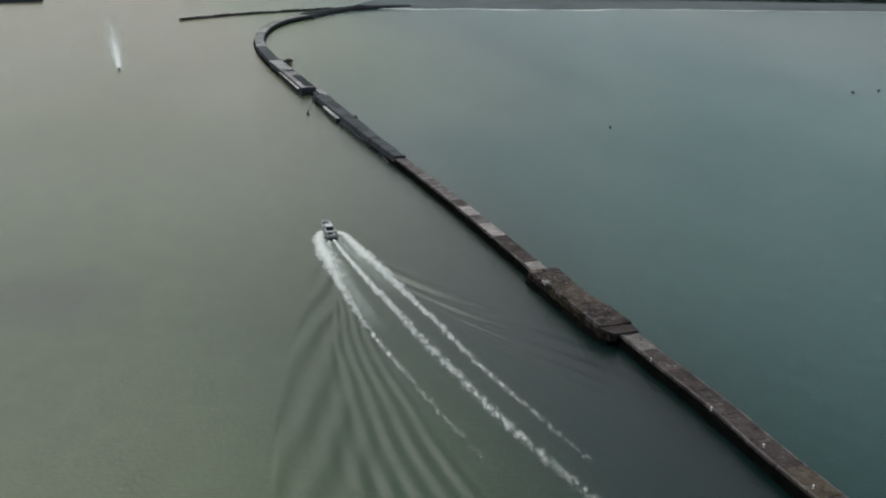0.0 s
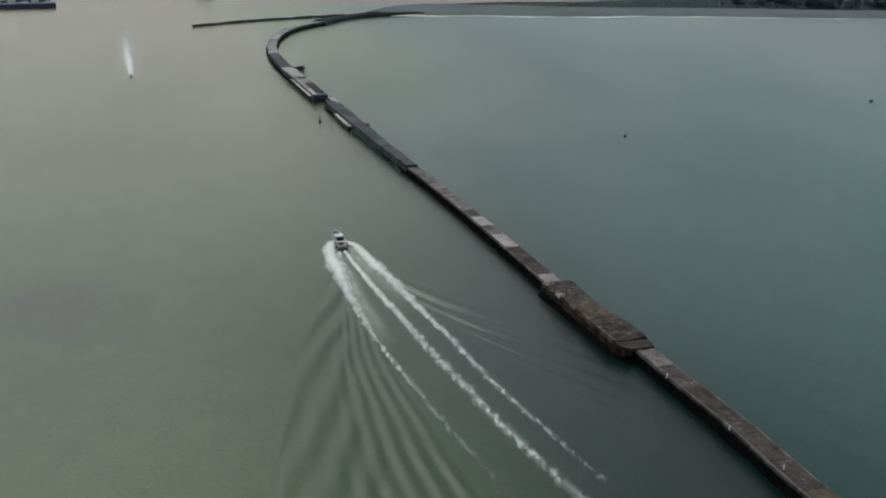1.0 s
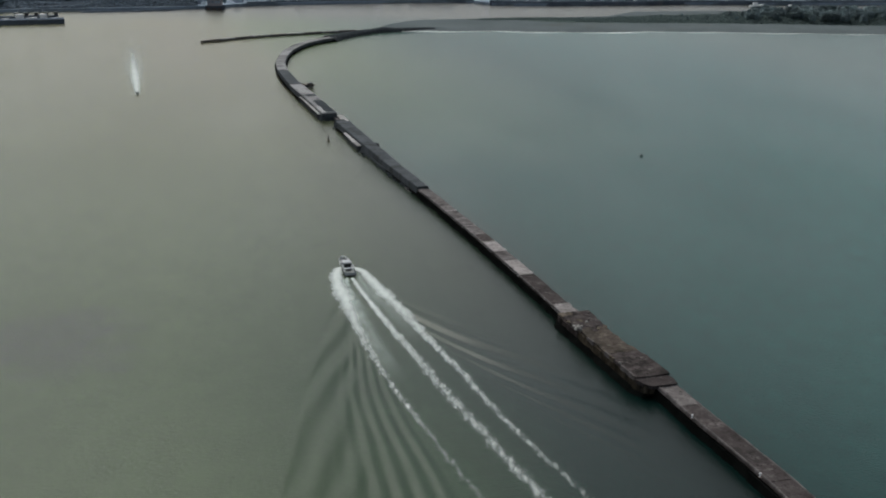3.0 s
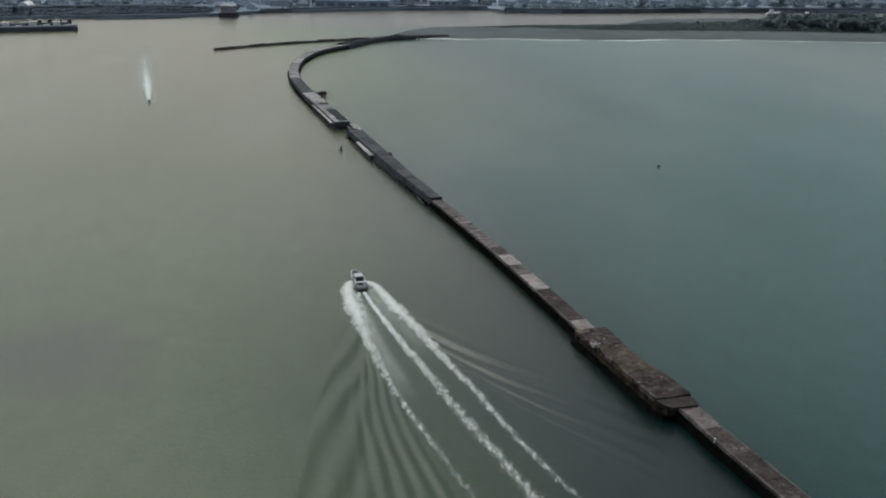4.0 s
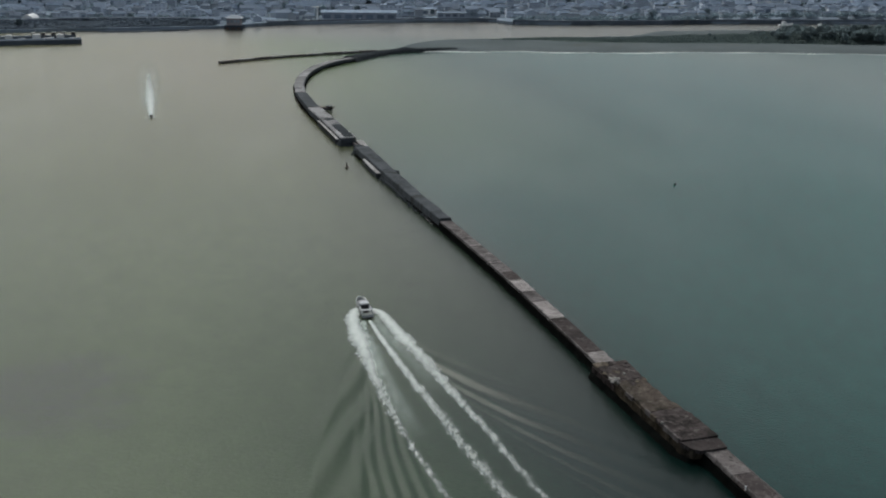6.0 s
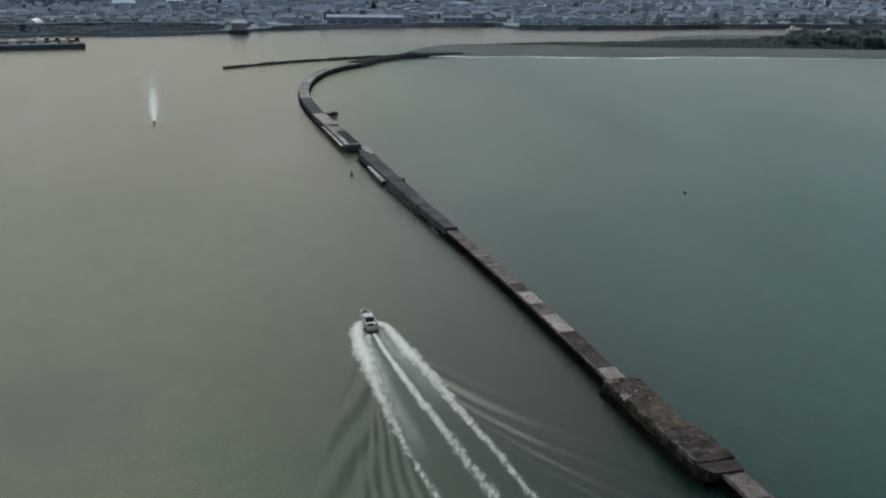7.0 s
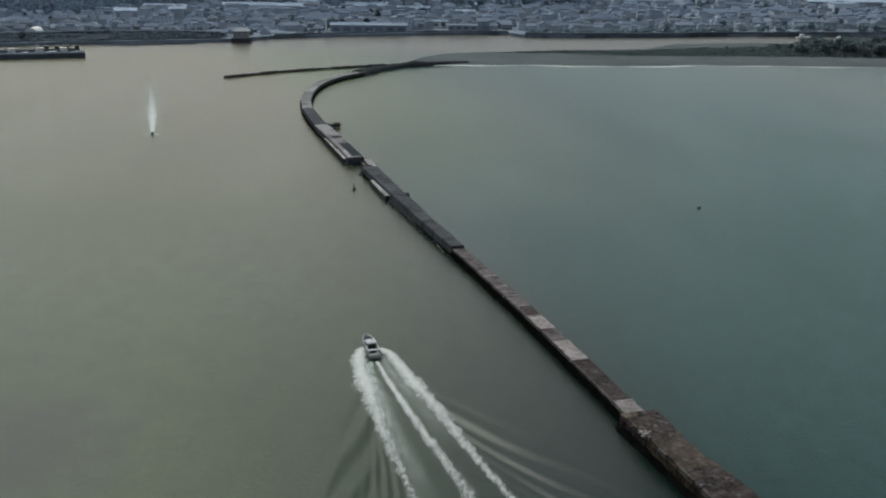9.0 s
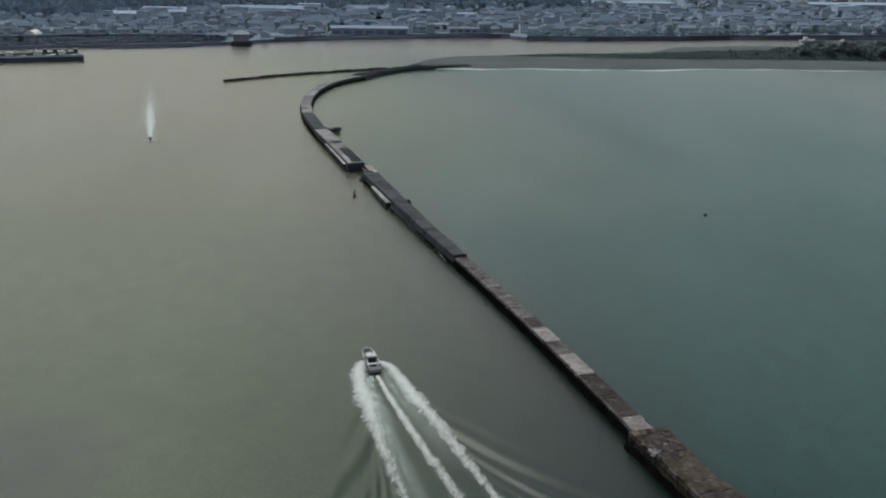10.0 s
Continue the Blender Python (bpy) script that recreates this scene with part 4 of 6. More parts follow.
def buoy(x, y, label, tall, r, colour):
    root = thing("buoy", label, "buoy", pose(x, y, 0, 3, -2, 40), group="buoys")
    bm = bmesh.new()
    loft(bm, [[(q * math.cos(k * math.tau / 12), q * math.sin(k * math.tau / 12), z) for k in range(12)]
              for q, z in ((r * 0.5, -0.6), (r, -0.2), (r, 0.35), (r * 0.55, 0.6))])
    part("float", bm, colour, root)
    bm = bmesh.new()
    rod(bm, (0, 0, 0.55), (0, 0, tall), r * 0.42, r * 0.28, 8)
    part("mast", bm, colour, root)
    bm = bmesh.new()
    rod(bm, (0, 0, tall), (0, 0, tall + 0.45), r * 0.38, r * 0.12, 8)
    part("topmark", bm, RUST, root, "rusty red topmark")


buoy(-54.3, 416.0, "dark rusty channel buoy with a short mast afloat", 1.7, 0.7, RUST)


def mooring_float(x, y, label, r):
    """A round float low in the water: domed body, lifting eye and a short slack rope."""
    root = thing("mooring_float", label, "float", pose(x, y, 0, 4, 2, 25), group="floats on the bay")
    bm = bmesh.new()
    loft(bm, [[(q * r * math.cos(k * math.tau / 14), q * r * math.sin(k * math.tau / 14), z * r) for k in range(14)]
              for q, z in ((0.35, -0.75), (0.8, -0.45), (1.0, 0.0), (0.96, 0.35), (0.75, 0.68), (0.4, 0.88), (0.12, 0.94))])
    part("body", bm, BLACK, root)
    bm = bmesh.new()
    rod(bm, (-0.12, 0, 0.9 * r), (-0.12, 0, 0.9 * r + 0.2), 0.035, 0.035, 6)
    rod(bm, (0.12, 0, 0.9 * r), (0.12, 0, 0.9 * r + 0.2), 0.035, 0.035, 6)
    rod(bm, (-0.14, 0, 0.9 * r + 0.2), (0.14, 0, 0.9 * r + 0.2), 0.035, 0.035, 6)
    part("lifting_eye", bm, RUST, root, "rusty steel lifting eye")


mooring_float(63.2, 403.3, "small dark round float on the open water", 0.6)
mooring_float(185.6, 486.0, "large dark round mooring float on the bay", 0.9)
mooring_float(199.7, 492.0, "dark round mooring float on the bay", 0.75)


# ---- boats ----
def hull_rings(length, beam, depth, fine=0.55, keel=-0.4):
    """Cross-sections of a planing hull from stern (y = 0) to bow (y = length)."""
    rings = []
    for k in range(15):
        f = k / 14
        w = beam / 2 * (1 - max(0, (f - 0.45) / 0.55) ** 2.3) ** fine if f < 1 else 0.02
        w = max(w, 0.02)
        sheer = depth * (0.72 + 0.55 * f ** 2)
        kz = keel + max(0, f - 0.6) ** 2 * 4.5 * (sheer - keel) / 1.4
        kz = min(kz, sheer - 0.15)
        chine = kz + (sheer - kz) * 0.4
        y = length * f
        rings.append([(-w * 1.0, y, sheer), (-w * 0.96, y, sheer - 0.12), (-w * 0.84, y, chine), (0, y, kz), (w * 0.84, y, chine), (w * 0.96, y, sheer - 0.12), (w, y, sheer)])
    return rings


def patrol_boat(at):
    root = thing("motor_boat", "light grey motor boat with a cabin speeding over the sea", "boat", at)
    L, B = 13.0, 4.0
    rings = hull_rings(L, B, 1.5, 0.42)
    bm = bmesh.new()
    vr = loft(bm, rings, closed=False, caps=False)
    bm.faces.new(vr[0])
    hull = part("hull", bm, BOATPAINT, root, "pale grey hull")
    sol = hull.modifiers.new("shell", "SOLIDIFY")
    sol.thickness, sol.offset = 0.09, -1
    # rub rail round the sheer
    for side in (0, 6):
        bm = bmesh.new()
        loft(bm, [[(r[side][0] + 0.08 * math.cos(q), r[side][1], r[side][2] + 0.08 * math.sin(q)) for q in np.linspace(0, math.tau, 7)[:-1]] for r in rings])
        part("rub_rail", bm, BLACK, hull, "black rubber rub rail")
    # decks
    bm = bmesh.new()
    pts = [[(r[1][0] * 0.97, r[1][1], 0.62 if r[1][1] < 8.2 else r[1][2] - 0.42), (r[5][0] * 0.97, r[5][1], 0.62 if r[1][1] < 8.2 else r[5][2] - 0.42)] for r in rings]
    for a, b in zip(pts, pts[1:]):
        bm.faces.new([bm.verts.new(p) for p in (a[0], a[1], b[1], b[0])])
    deck = part("deck", bm, GREYPAINT, root, "grey-green deck")
    deck.modifiers.new("thick", "SOLIDIFY").thickness = 0.05
    # cabin, raked front, open behind, with a wheelhouse roof
    bm = bmesh.new()
    loft(bm, [[(-1.45, 4.9, 0.6), (1.45, 4.9, 0.6), (1.3, 9.2, 0.7), (-1.3, 9.2, 0.7)],
              [(-1.4, 5.0, 1.7), (1.4, 5.0, 1.7), (1.2, 8.8, 1.7), (-1.2, 8.8, 1.7)],
              [(-1.3, 5.1, 2.75), (1.3, 5.1, 2.75), (1.08, 7.6, 2.75), (-1.08, 7.6, 2.75)]])
    cabin = part("cabin", bm, BOATPAINT, root, "pale grey cabin")
    bm = bmesh.new()
    box(bm, -1.5, 1.5, 5.3, 8.0, 2.76, 2.92, 0.06)
    part("cabin_roof", bm, BOATPAINT, cabin, "pale grey cabin roof")
    for y0, y1 in ((5.2, 6.2), (6.35, 7.3)):
        for sx in (-1, 1):
            bm = bmesh.new()
            box(bm, sx * 1.34 - 0.03, sx * 1.34 + 0.03, y0, y1, 1.85, 2.5, 0.01)
            part("side_window", bm, GLASS, cabin, "dark tinted window")
    # A black panel on the closed cabin stands in for its shaded inside.
    bm = bmesh.new()
    box(bm, -1.2, 1.2, 4.86, 4.98, 0.75, 2.6, 0.02)
    part("aft_opening", bm, BLACK, cabin, "black panel for the shade inside the cabin")
    for sx in (-0.6, 0.6):
        bm = bmesh.new()
        box(bm, sx - 0.5, sx + 0.5, -0.03, 0.03, -0.4, 0.4, 0.01, m=Matrix.Translation((0, 8.3, 2.2)) @ Matrix.Rotation(radians(46), 4, "X"))
        part("windscreen", bm, GLASS, cabin, "dark raked windscreen")
    # mast and radar
    bm = bmesh.new()
    rod(bm, (-0.5, 5.2, 2.88), (0, 5.0, 4.3), 0.06, 0.05)
    rod(bm, (0.5, 5.2, 2.88), (0, 5.0, 4.3), 0.06, 0.05)
    rod(bm, (0, 5.0, 4.2), (0, 5.0, 5.2), 0.05, 0.03)
    mast = part("mast", bm, WHITE, root)
    bm = bmesh.new()
    box(bm, -0.7, 0.7, 4.9, 5.1, 4.3, 4.42, 0.03)
    part("radar", bm, WHITE, mast)
    # engine hatch, black to paint the shade beneath the gantry; aft gantry
    bm = bmesh.new()
    box(bm, -0.9, 0.9, 2.9, 4.4, 0.64, 1.25, 0.08, 0.92)
    part("engine_hatch", bm, BLACK, root, "engine hatch, blackened for the shade under the gantry")
    bm = bmesh.new()
    box(bm, -1.9, 1.9, 1.5, 2.4, 1.95, 2.2, 0.06)
    for sx in (-1.75, 1.75):
        box(bm, sx - 0.16, sx + 0.16, 1.7, 2.2, 0.6, 1.96, 0.04)
        box(bm, sx - 0.16, sx + 0.16, 2.4, 5.0, 1.95, 2.15, 0.04)
    part("stern_gantry", bm, BOATPAINT, root, "broad pale grey stern gantry")
    bm = bmesh.new()
    box(bm, -1.9, 1.9, -0.55, 0.02, 0.12, 0.24, 0.03)
    part("swim_platform", bm, BLACK, root, "dark stern step")
    # bow rail: posts and two bars
    for sx in (-1, 1):
        prev = None
        for k in range(8, 15):
            q = rings[k][0 if sx < 0 else 6]
            bm = bmesh.new()
            rod(bm, q, (q[0] * 0.97, q[1], q[2] + 0.6), 0.06, 0.05, 6)
            part("rail_post", bm, WHITE, root)
            if prev:
                bm = bmesh.new()
                for up in (0.32, 0.6):
                    rod(bm, (prev[0] * 0.98, prev[1], prev[2] + up), (q[0] * 0.98, q[1], q[2] + up), 0.08, 0.08, 6)
                part("rail_bar", bm, WHITE, root)
            prev = q
    return root


BOAT_TURN = math.degrees(math.atan2(0.33, 0.944))
patrol_boat(pose(-28.8, 264.0, 0.12, 2.5, 0, BOAT_TURN) @ Matrix.Scale(0.71, 4))


def small_boat(at):
    root = thing("small_boat", "small dark open boat racing over the sea", "boat", at)
    rings = hull_rings(5.0, 1.9, 0.95, keel=-0.25)
    bm = bmesh.new()
    vr = loft(bm, rings, closed=False, caps=False)
    bm.faces.new(vr[0])
    hull = part("hull", bm, BLACK, root, "dark hull")
    hull.modifiers.new("shell", "SOLIDIFY").thickness = 0.06
    bm = bmesh.new()
    box(bm, -0.75, 0.75, 0.15, 3.4, 0.28, 0.34, 0.02)
    part("floor_board", bm, GREYPAINT, root)
    bm = bmesh.new()
    box(bm, -0.45, 0.45, 2.1, 3.1, 0.34, 1.35, 0.1, 0.8)
    part("console", bm, BLACK, root, "dark steering console")
    bm = bmesh.new()
    box(bm, -0.7, 0.7, 1.0, 1.5, 0.34, 0.75, 0.06)
    part("thwart", bm, WOOD, root)
    bm = bmesh.new()
    box(bm, -0.25, 0.25, -0.5, 0.1, 0.1, 1.25, 0.08, 0.85)
    part("outboard_motor", bm, BLACK, root, "black outboard motor")


B2 = (-154.5, 503.6)
B2_WAY = Vector((0.31, -0.95, 0))
small_boat(pose(B2[0] - B2_WAY.x * 4.6, B2[1] - B2_WAY.y * 4.6, 0.1, 4, 0, math.degrees(math.atan2(-B2_WAY.x, B2_WAY.y))) @ Matrix.Scale(0.65, 4))


# ---- foam ----
def foam(label, pts, widths, ages, heap=0.0, seed=1, across=9, step=0.5, material=FOAM):
    """A ribbon of foam on the water: width, age (0 fresh to 1 gone) and heaped height along it."""
    line = along(pts, step)
    n = len(line)
    bm = bmesh.new()
    uvs = bm.loops.layers.uv.new("wake")
    rows = []
    for k, (p, t) in enumerate(line):
        f = k / (n - 1)
        w = float(np.interp(f, np.linspace(0, 1, len(widths)), widths)) / 2
        w *= 1 + 0.28 * noise.noise(Vector((k * 0.11, seed, 0)))
        age = float(np.interp(f, np.linspace(0, 1, len(ages)), ages))
        right = Vector((t.y, -t.x, 0))
        row = []
        for j in range(across):
            v = 2 * j / (across - 1) - 1
            jag = 0.15 * noise.noise(Vector((k * 0.16, j * 0.8, seed))) + 0.34 * noise.noise(Vector((k * 0.62, v * 0.6, seed + 3)))
            q = p + right * (w * (v + jag * abs(v)))
            base = float(wake_height(np.array([q.x]), np.array([q.y]))[0])
            lump = heap * (1 - f) ** 2.2 * (1 - v * v) * (0.7 + 0.6 * noise.noise(Vector((q.x * 0.9, q.y * 0.9, seed))))
            row.append((bm.verts.new((q.x, q.y, base + (0.05 if material is FOAM else 0.03 + 0.0015 * (seed % 10)) + max(0, lump))), (age, v)))
        rows.append(row)
    for a, b in zip(rows, rows[1:]):
        for j in range(across - 1):
            f = bm.faces.new((a[j][0], a[j + 1][0], b[j + 1][0], b[j][0]))
            f.smooth = True
            for loop, (_, uv) in zip(f.loops, (a[j], a[j + 1], b[j + 1], b[j])):
                loop[uvs].uv = uv
    tagged(part("foam", bm, material), label, "foam", kind="stuff")


foam("thick white bow spray along the river side of the boat's wake", [(-31.1, 270.4), (-32.5, 267.6), (-31.6, 259.5), (-28.8, 249.5), (-23.6, 231), (-17.2, 211.5), (-11.4, 196.2), (-6.4, 184.7), (-1, 172), (9, 150)],
     [2.8, 5.0, 4.0, 3.0, 2.8, 3.2, 4.0, 5.0], [0.0, 0.0, 0.18, 0.38, 0.52, 0.64, 0.76, 0.88, 1.0], 0.3, 2)
foam("thick white bow spray along the far side of the boat's wake", [(-28.6, 269.8), (-26.6, 268.0), (-24.1, 263.0), (-21.6, 257.1), (-14.2, 240.9), (-7.1, 223.9), (-1.0, 210.4), (4.2, 197.4), (8.8, 186.8), (15, 174), (26, 152)],
     [2.4, 4.4, 3.8, 3.1, 2.8, 3.0, 3.4, 4.0], [0.0, 0.02, 0.2, 0.32, 0.45, 0.56, 0.66, 0.78, 1.0], 0.3, 5)
foam("churned white propeller wash behind the boat", [(-28.2, 262.4), (-25.2, 254), (-22.3, 246.6), (-15.8, 230.1), (-9.7, 215.8), (-4.2, 202.0), (3.6, 184.5), (9, 172), (18, 154), (29, 134)],
     [1.2, 2.3, 3.3, 4.0, 4.6, 5.2, 6.0], [0.0, 0.1, 0.28, 0.44, 0.52, 0.57, 0.62, 0.72, 0.95], 0.2, 8)
foam("thin torn foam between the boat's hull and its bow spray", [(-29.6, 262.5), (-28.6, 255), (-26.6, 247), (-22, 233)], [1.2, 4.0, 5.6, 5.0], [0.1, 0.25, 0.5, 1.0], 0.0, 12, material=VEIL)
foam("thin veil of foam inside the far bow spray", [(-27.4, 266), (-25.2, 259), (-21.6, 251), (-15.5, 238), (-10, 224)], [1.0, 3.0, 4.0, 4.2, 3.6], [0.35, 0.5, 0.6, 0.75, 1.0], 0.0, 14, material=VEIL)
foam("thin veil of foam inside the river bow spray", [(-30.6, 262), (-28.6, 252), (-24.6, 240), (-19.0, 223), (-12.0, 204)], [0.8, 3.0, 4.2, 4.6, 4.0], [0.2, 0.3, 0.45, 0.65, 1.0], 0.0, 16, material=VEIL)
b2p = Vector((*B2, 0))
foam("white wake trailing behind the small boat", [(b2p - B2_WAY * d)[:2] for d in (3, 12, 30, 60, 105, 180)], [1.6, 4.8, 6.0, 6.4, 6.2, 5.4], [0.0, 0.02, 0.14, 0.36, 0.62, 1.0], 0.12, 15, 7, 1.2)
foam("faint aerated skirt round the small boat's wake", [(b2p - B2_WAY * d)[:2] for d in (0.5, 4, 20, 60, 120, 210)], [2.0, 9.0, 12.0, 14.0, 13.0, 11.0], [0.2, 0.4, 0.55, 0.7, 0.85, 1.0], 0.0, 21, 7, 1.2, VEIL)
for sx in (-1, 1):
    side = Vector((B2_WAY.y, -B2_WAY.x, 0)) * sx
    foam("low white spray thrown out beside the small boat", [(b2p - B2_WAY * 1.5 + side * 0.4)[:2], (b2p - B2_WAY * 2.2 + side * 2.2)[:2], (b2p - B2_WAY * 3.5 + side * 4.0)[:2]], [0.8, 1.6, 1.4], [0.1, 0.3, 0.8], 0.4, 20 + sx, 5, 0.6)
foam("white surf breaking along the beach", [(x, spit_edges(x)[0] - 1.8 + 2.2 * math.sin(x * 0.11) + 1.2 * math.sin(x * 0.043)) for x in range(-50, 330, 8)], [9, 7, 10, 8, 9, 6, 9], [0.2, 0.02, 0.3, 0.05, 0.1, 0.45, 0.08, 0.25, 0.55, 0.2, 0.5, 0.3, 0.6, 0.35, 0.65, 0.45], 0.35, 31, 7, 1.5)
foam("outer line of white surf off the beach", [(x, spit_edges(x)[0] - 7 + 2.0 * math.sin(x * 0.06 + 2)) for x in range(-44, 60, 8)], [0.8, 2.0, 1.0], [0.85, 0.5, 0.7, 0.55, 0.9], 0.0, 33, 5, 1.5)


# ---- trees ----
def tree_template(name, label, tall, spread, clumps, material, seed, pine=False):
    rnd = random.Random(seed)
    root = thing(name, label, "tree", pose(0, 0, -400))
    bm = bmesh.new()
    rod(bm, (0, 0, -0.6), (0.15, 0, tall * 0.45), 0.22, 0.15, 6)
    rod(bm, (0.15, 0, tall * 0.45), (0.3, 0.1, tall * 0.9), 0.15, 0.04, 6)
    for k in range(6):
        a, h = rnd.uniform(0, math.tau), tall * rnd.uniform(0.35, 0.7)
        rod(bm, (0.15, 0, h), (spread * 0.6 * math.cos(a), spread * 0.6 * math.sin(a), h + tall * 0.15), 0.08, 0.03, 5)
    part("trunk", bm, BARK, root)
    bm = bmesh.new()
    for k in range(clumps):
        h = rnd.uniform(0.3, 1.0) if not pine else rnd.uniform(0.4, 1.0)
        out = math.sqrt(rnd.random()) * spread * (math.sin(math.pi * min(1, (1.06 - h) * 1.25)) ** 0.6 if h > 0.5 else 0.8 + 0.3 * h)
        a = rnd.uniform(0, math.tau)
        c = Vector((out * math.cos(a), out * math.sin(a), h * tall))
        for leaf in range(7):
            d = Vector((rnd.gauss(0, 1), rnd.gauss(0, 1), rnd.gauss(0, 0.5))) * 0.42
            u = Vector((rnd.gauss(0, 1), rnd.gauss(0, 1), rnd.gauss(0, 0.35))).normalized() * rnd.uniform(0.42, 0.85)
            v = u.cross(Vector((rnd.gauss(0, 0.6), rnd.gauss(0, 0.6), 1))).normalized() * rnd.uniform(0.36, 0.72)
            bm.faces.new([bm.verts.new(c + d + w) for w in (-u, v, u, -v)])
    part("crown", bm, material, root)
    return root


PINES = [tree_template("pine_tree", "dark green wind-bent pine tree on the spit", 7.5 + n, 2.9 + 0.4 * n, 120, LEAF, 40 + n, True) for n in range(3)]
BROAD = [tree_template("tree", "dull green leafy tree among the houses", 6.0 + n, 2.6 + 0.3 * n, 70, LEAF2, 60 + n) for n in range(3)]


def plant(template, x, y, z, k, turn, group):
    t = copy_thing(template, pose(x, y, z, 0, 0, turn) @ Matrix.Scale(k, 4))
    t["group"] = group


rnd = random.Random(77)
# dark belt of low trees behind the western seawall
made = 0
while made < 44:
    x = rnd.uniform(-500, -236)
    y = float(np.interp(x, [-560, -440, -385, -318, -262, -228], [812, 842, 862, 893, 906, 903])) + rnd.uniform(6, 20)
    plant(BROAD[made % 3], x, y, 2.4, rnd.uniform(0.5, 0.8), rnd.uniform(0, 360), "trees behind the seawall")
    made += 1
# the wood on the spit: thickest far out, thinning to single bushes along the beach
made = 0
while made < 300:
    x = 125 + 265 * rnd.random() ** 0.7
    s, n = spit_edges(x)
    dense = min(1, max(0.0, (x - 192) / 40))
    lo, hi = scrub_edges(x)
    lo += 5 + 9 * (1 - dense)
    y = rnd.uniform(lo, max(lo + 2, hi))
    if rnd.random() > 0.10 + 0.90 * dense:
        continue
    k = rnd.uniform(0.26, 0.38) + 0.62 * dense
    plant(PINES[made % 3], x, y, 1.4, k, rnd.uniform(0, 360), "pines on the spit")
    made += 1


def grass_tufts():
    """Low wind-clipped scrub: overlapping tufts that rise from knee height at the beach into the wood."""
    r = random.Random(5)
    verts, faces = [], []
    for k in range(30000):
        x = 2 + 398 * r.random() ** 0.8
        s, n = spit_edges(x)
        lo, hi = scrub_edges(x)
        y = r.uniform(lo, hi)
        rise = min(1, (y - lo) / 14) * min(1, max(0.12, (x - 40) / 190))
        top = (0.3 + 3.2 * rise + 2.4 * rise * min(1, max(0, (x - 185) / 40))) * (0.75 + 0.5 * noise.noise(Vector((x * 0.09, y * 0.05, 2))))
        z = 1.2 + top * r.uniform(0.55, 1.0)
        c = Vector((x, y, z))
        normal = Vector((r.gauss(0, 0.45), r.gauss(0, 0.45) - 0.35, 1)).normalized()
        u = normal.orthogonal().normalized()
        u.rotate(Matrix.Rotation(r.uniform(0, math.tau), 3, normal))
        v = normal.cross(u)
        p, q = r.uniform(0.5, 1.3), r.uniform(0.4, 1.0)
        i = len(verts)
        verts += [tuple(c - u * p), tuple(c + v * q - u * 0.2 * p), tuple(c + u * p), tuple(c - v * q + u * 0.2 * p)]
        faces.append((i, i + 1, i + 2, i + 3))
    me = bpy.data.meshes.new("dune_scrub")
    me.from_pydata(verts, [], faces)
    me.materials.append(SCRUB)
    tagged(new("dune_scrub", me), "low grey-green dune grass and scrub", "scrub", kind="stuff")


grass_tufts()


# ---- town ----
def gable(bm, x0, x1, y0, y1, z0, rise, over=0.5, thick=0.22):
    """A gabled roof with thickness, ridge along x."""
    ym = (y0 + y1) / 2
    x0, x1, y0, y1 = x0 - over, x1 + over, y0 - over, y1 + over
    prof = [(y0, z0 - 0.15), (ym, z0 + rise), (y1, z0 - 0.15), (y1, z0 - 0.15 + thick), (ym, z0 + rise + thick), (y0, z0 - 0.15 + thick)]
    a, b = ([bm.verts.new((x, y, z)) for y, z in prof] for x in (x0, x1))
    for k in range(6):
        bm.faces.new((a[k], a[(k + 1) % 6], b[(k + 1) % 6], b[k]))
    bm.faces.new((a[0], a[5], a[4], a[1])), bm.faces.new((a[1], a[4], a[3], a[2]))
    bm.faces.new((b[1], b[4], b[5], b[0])), bm.faces.new((b[2], b[3], b[4], b[1]))


def hip(bm, x0, x1, y0, y1, z0, rise, over=0.5):
    ym, d = (y0 + y1) / 2, (y1 - y0) / 2
    x0, x1, y0, y1 = x0 - over, x1 + over, y0 - over, y1 + over
    low = [bm.verts.new(p) for p in ((x0, y0, z0 - 0.15), (x1, y0, z0 - 0.15), (x1, y1, z0 - 0.15), (x0, y1, z0 - 0.15))]
    eav = [bm.verts.new((v.co.x, v.co.y, z0 + 0.05)) for v in low]
    p, q = bm.verts.new((x0 + d * 0.9, ym, z0 + rise)), bm.verts.new((x1 - d * 0.9, ym, z0 + rise))
    bm.faces.new(low[::-1])
    for k in range(4):
        bm.faces.new((low[k], low[(k + 1) % 4], eav[(k + 1) % 4], eav[k]))
    bm.faces.new((eav[0], eav[1], q, p)), bm.faces.new((eav[1], eav[2], q)), bm.faces.new((eav[2], eav[3], p, q)), bm.faces.new((eav[3], eav[0], p))


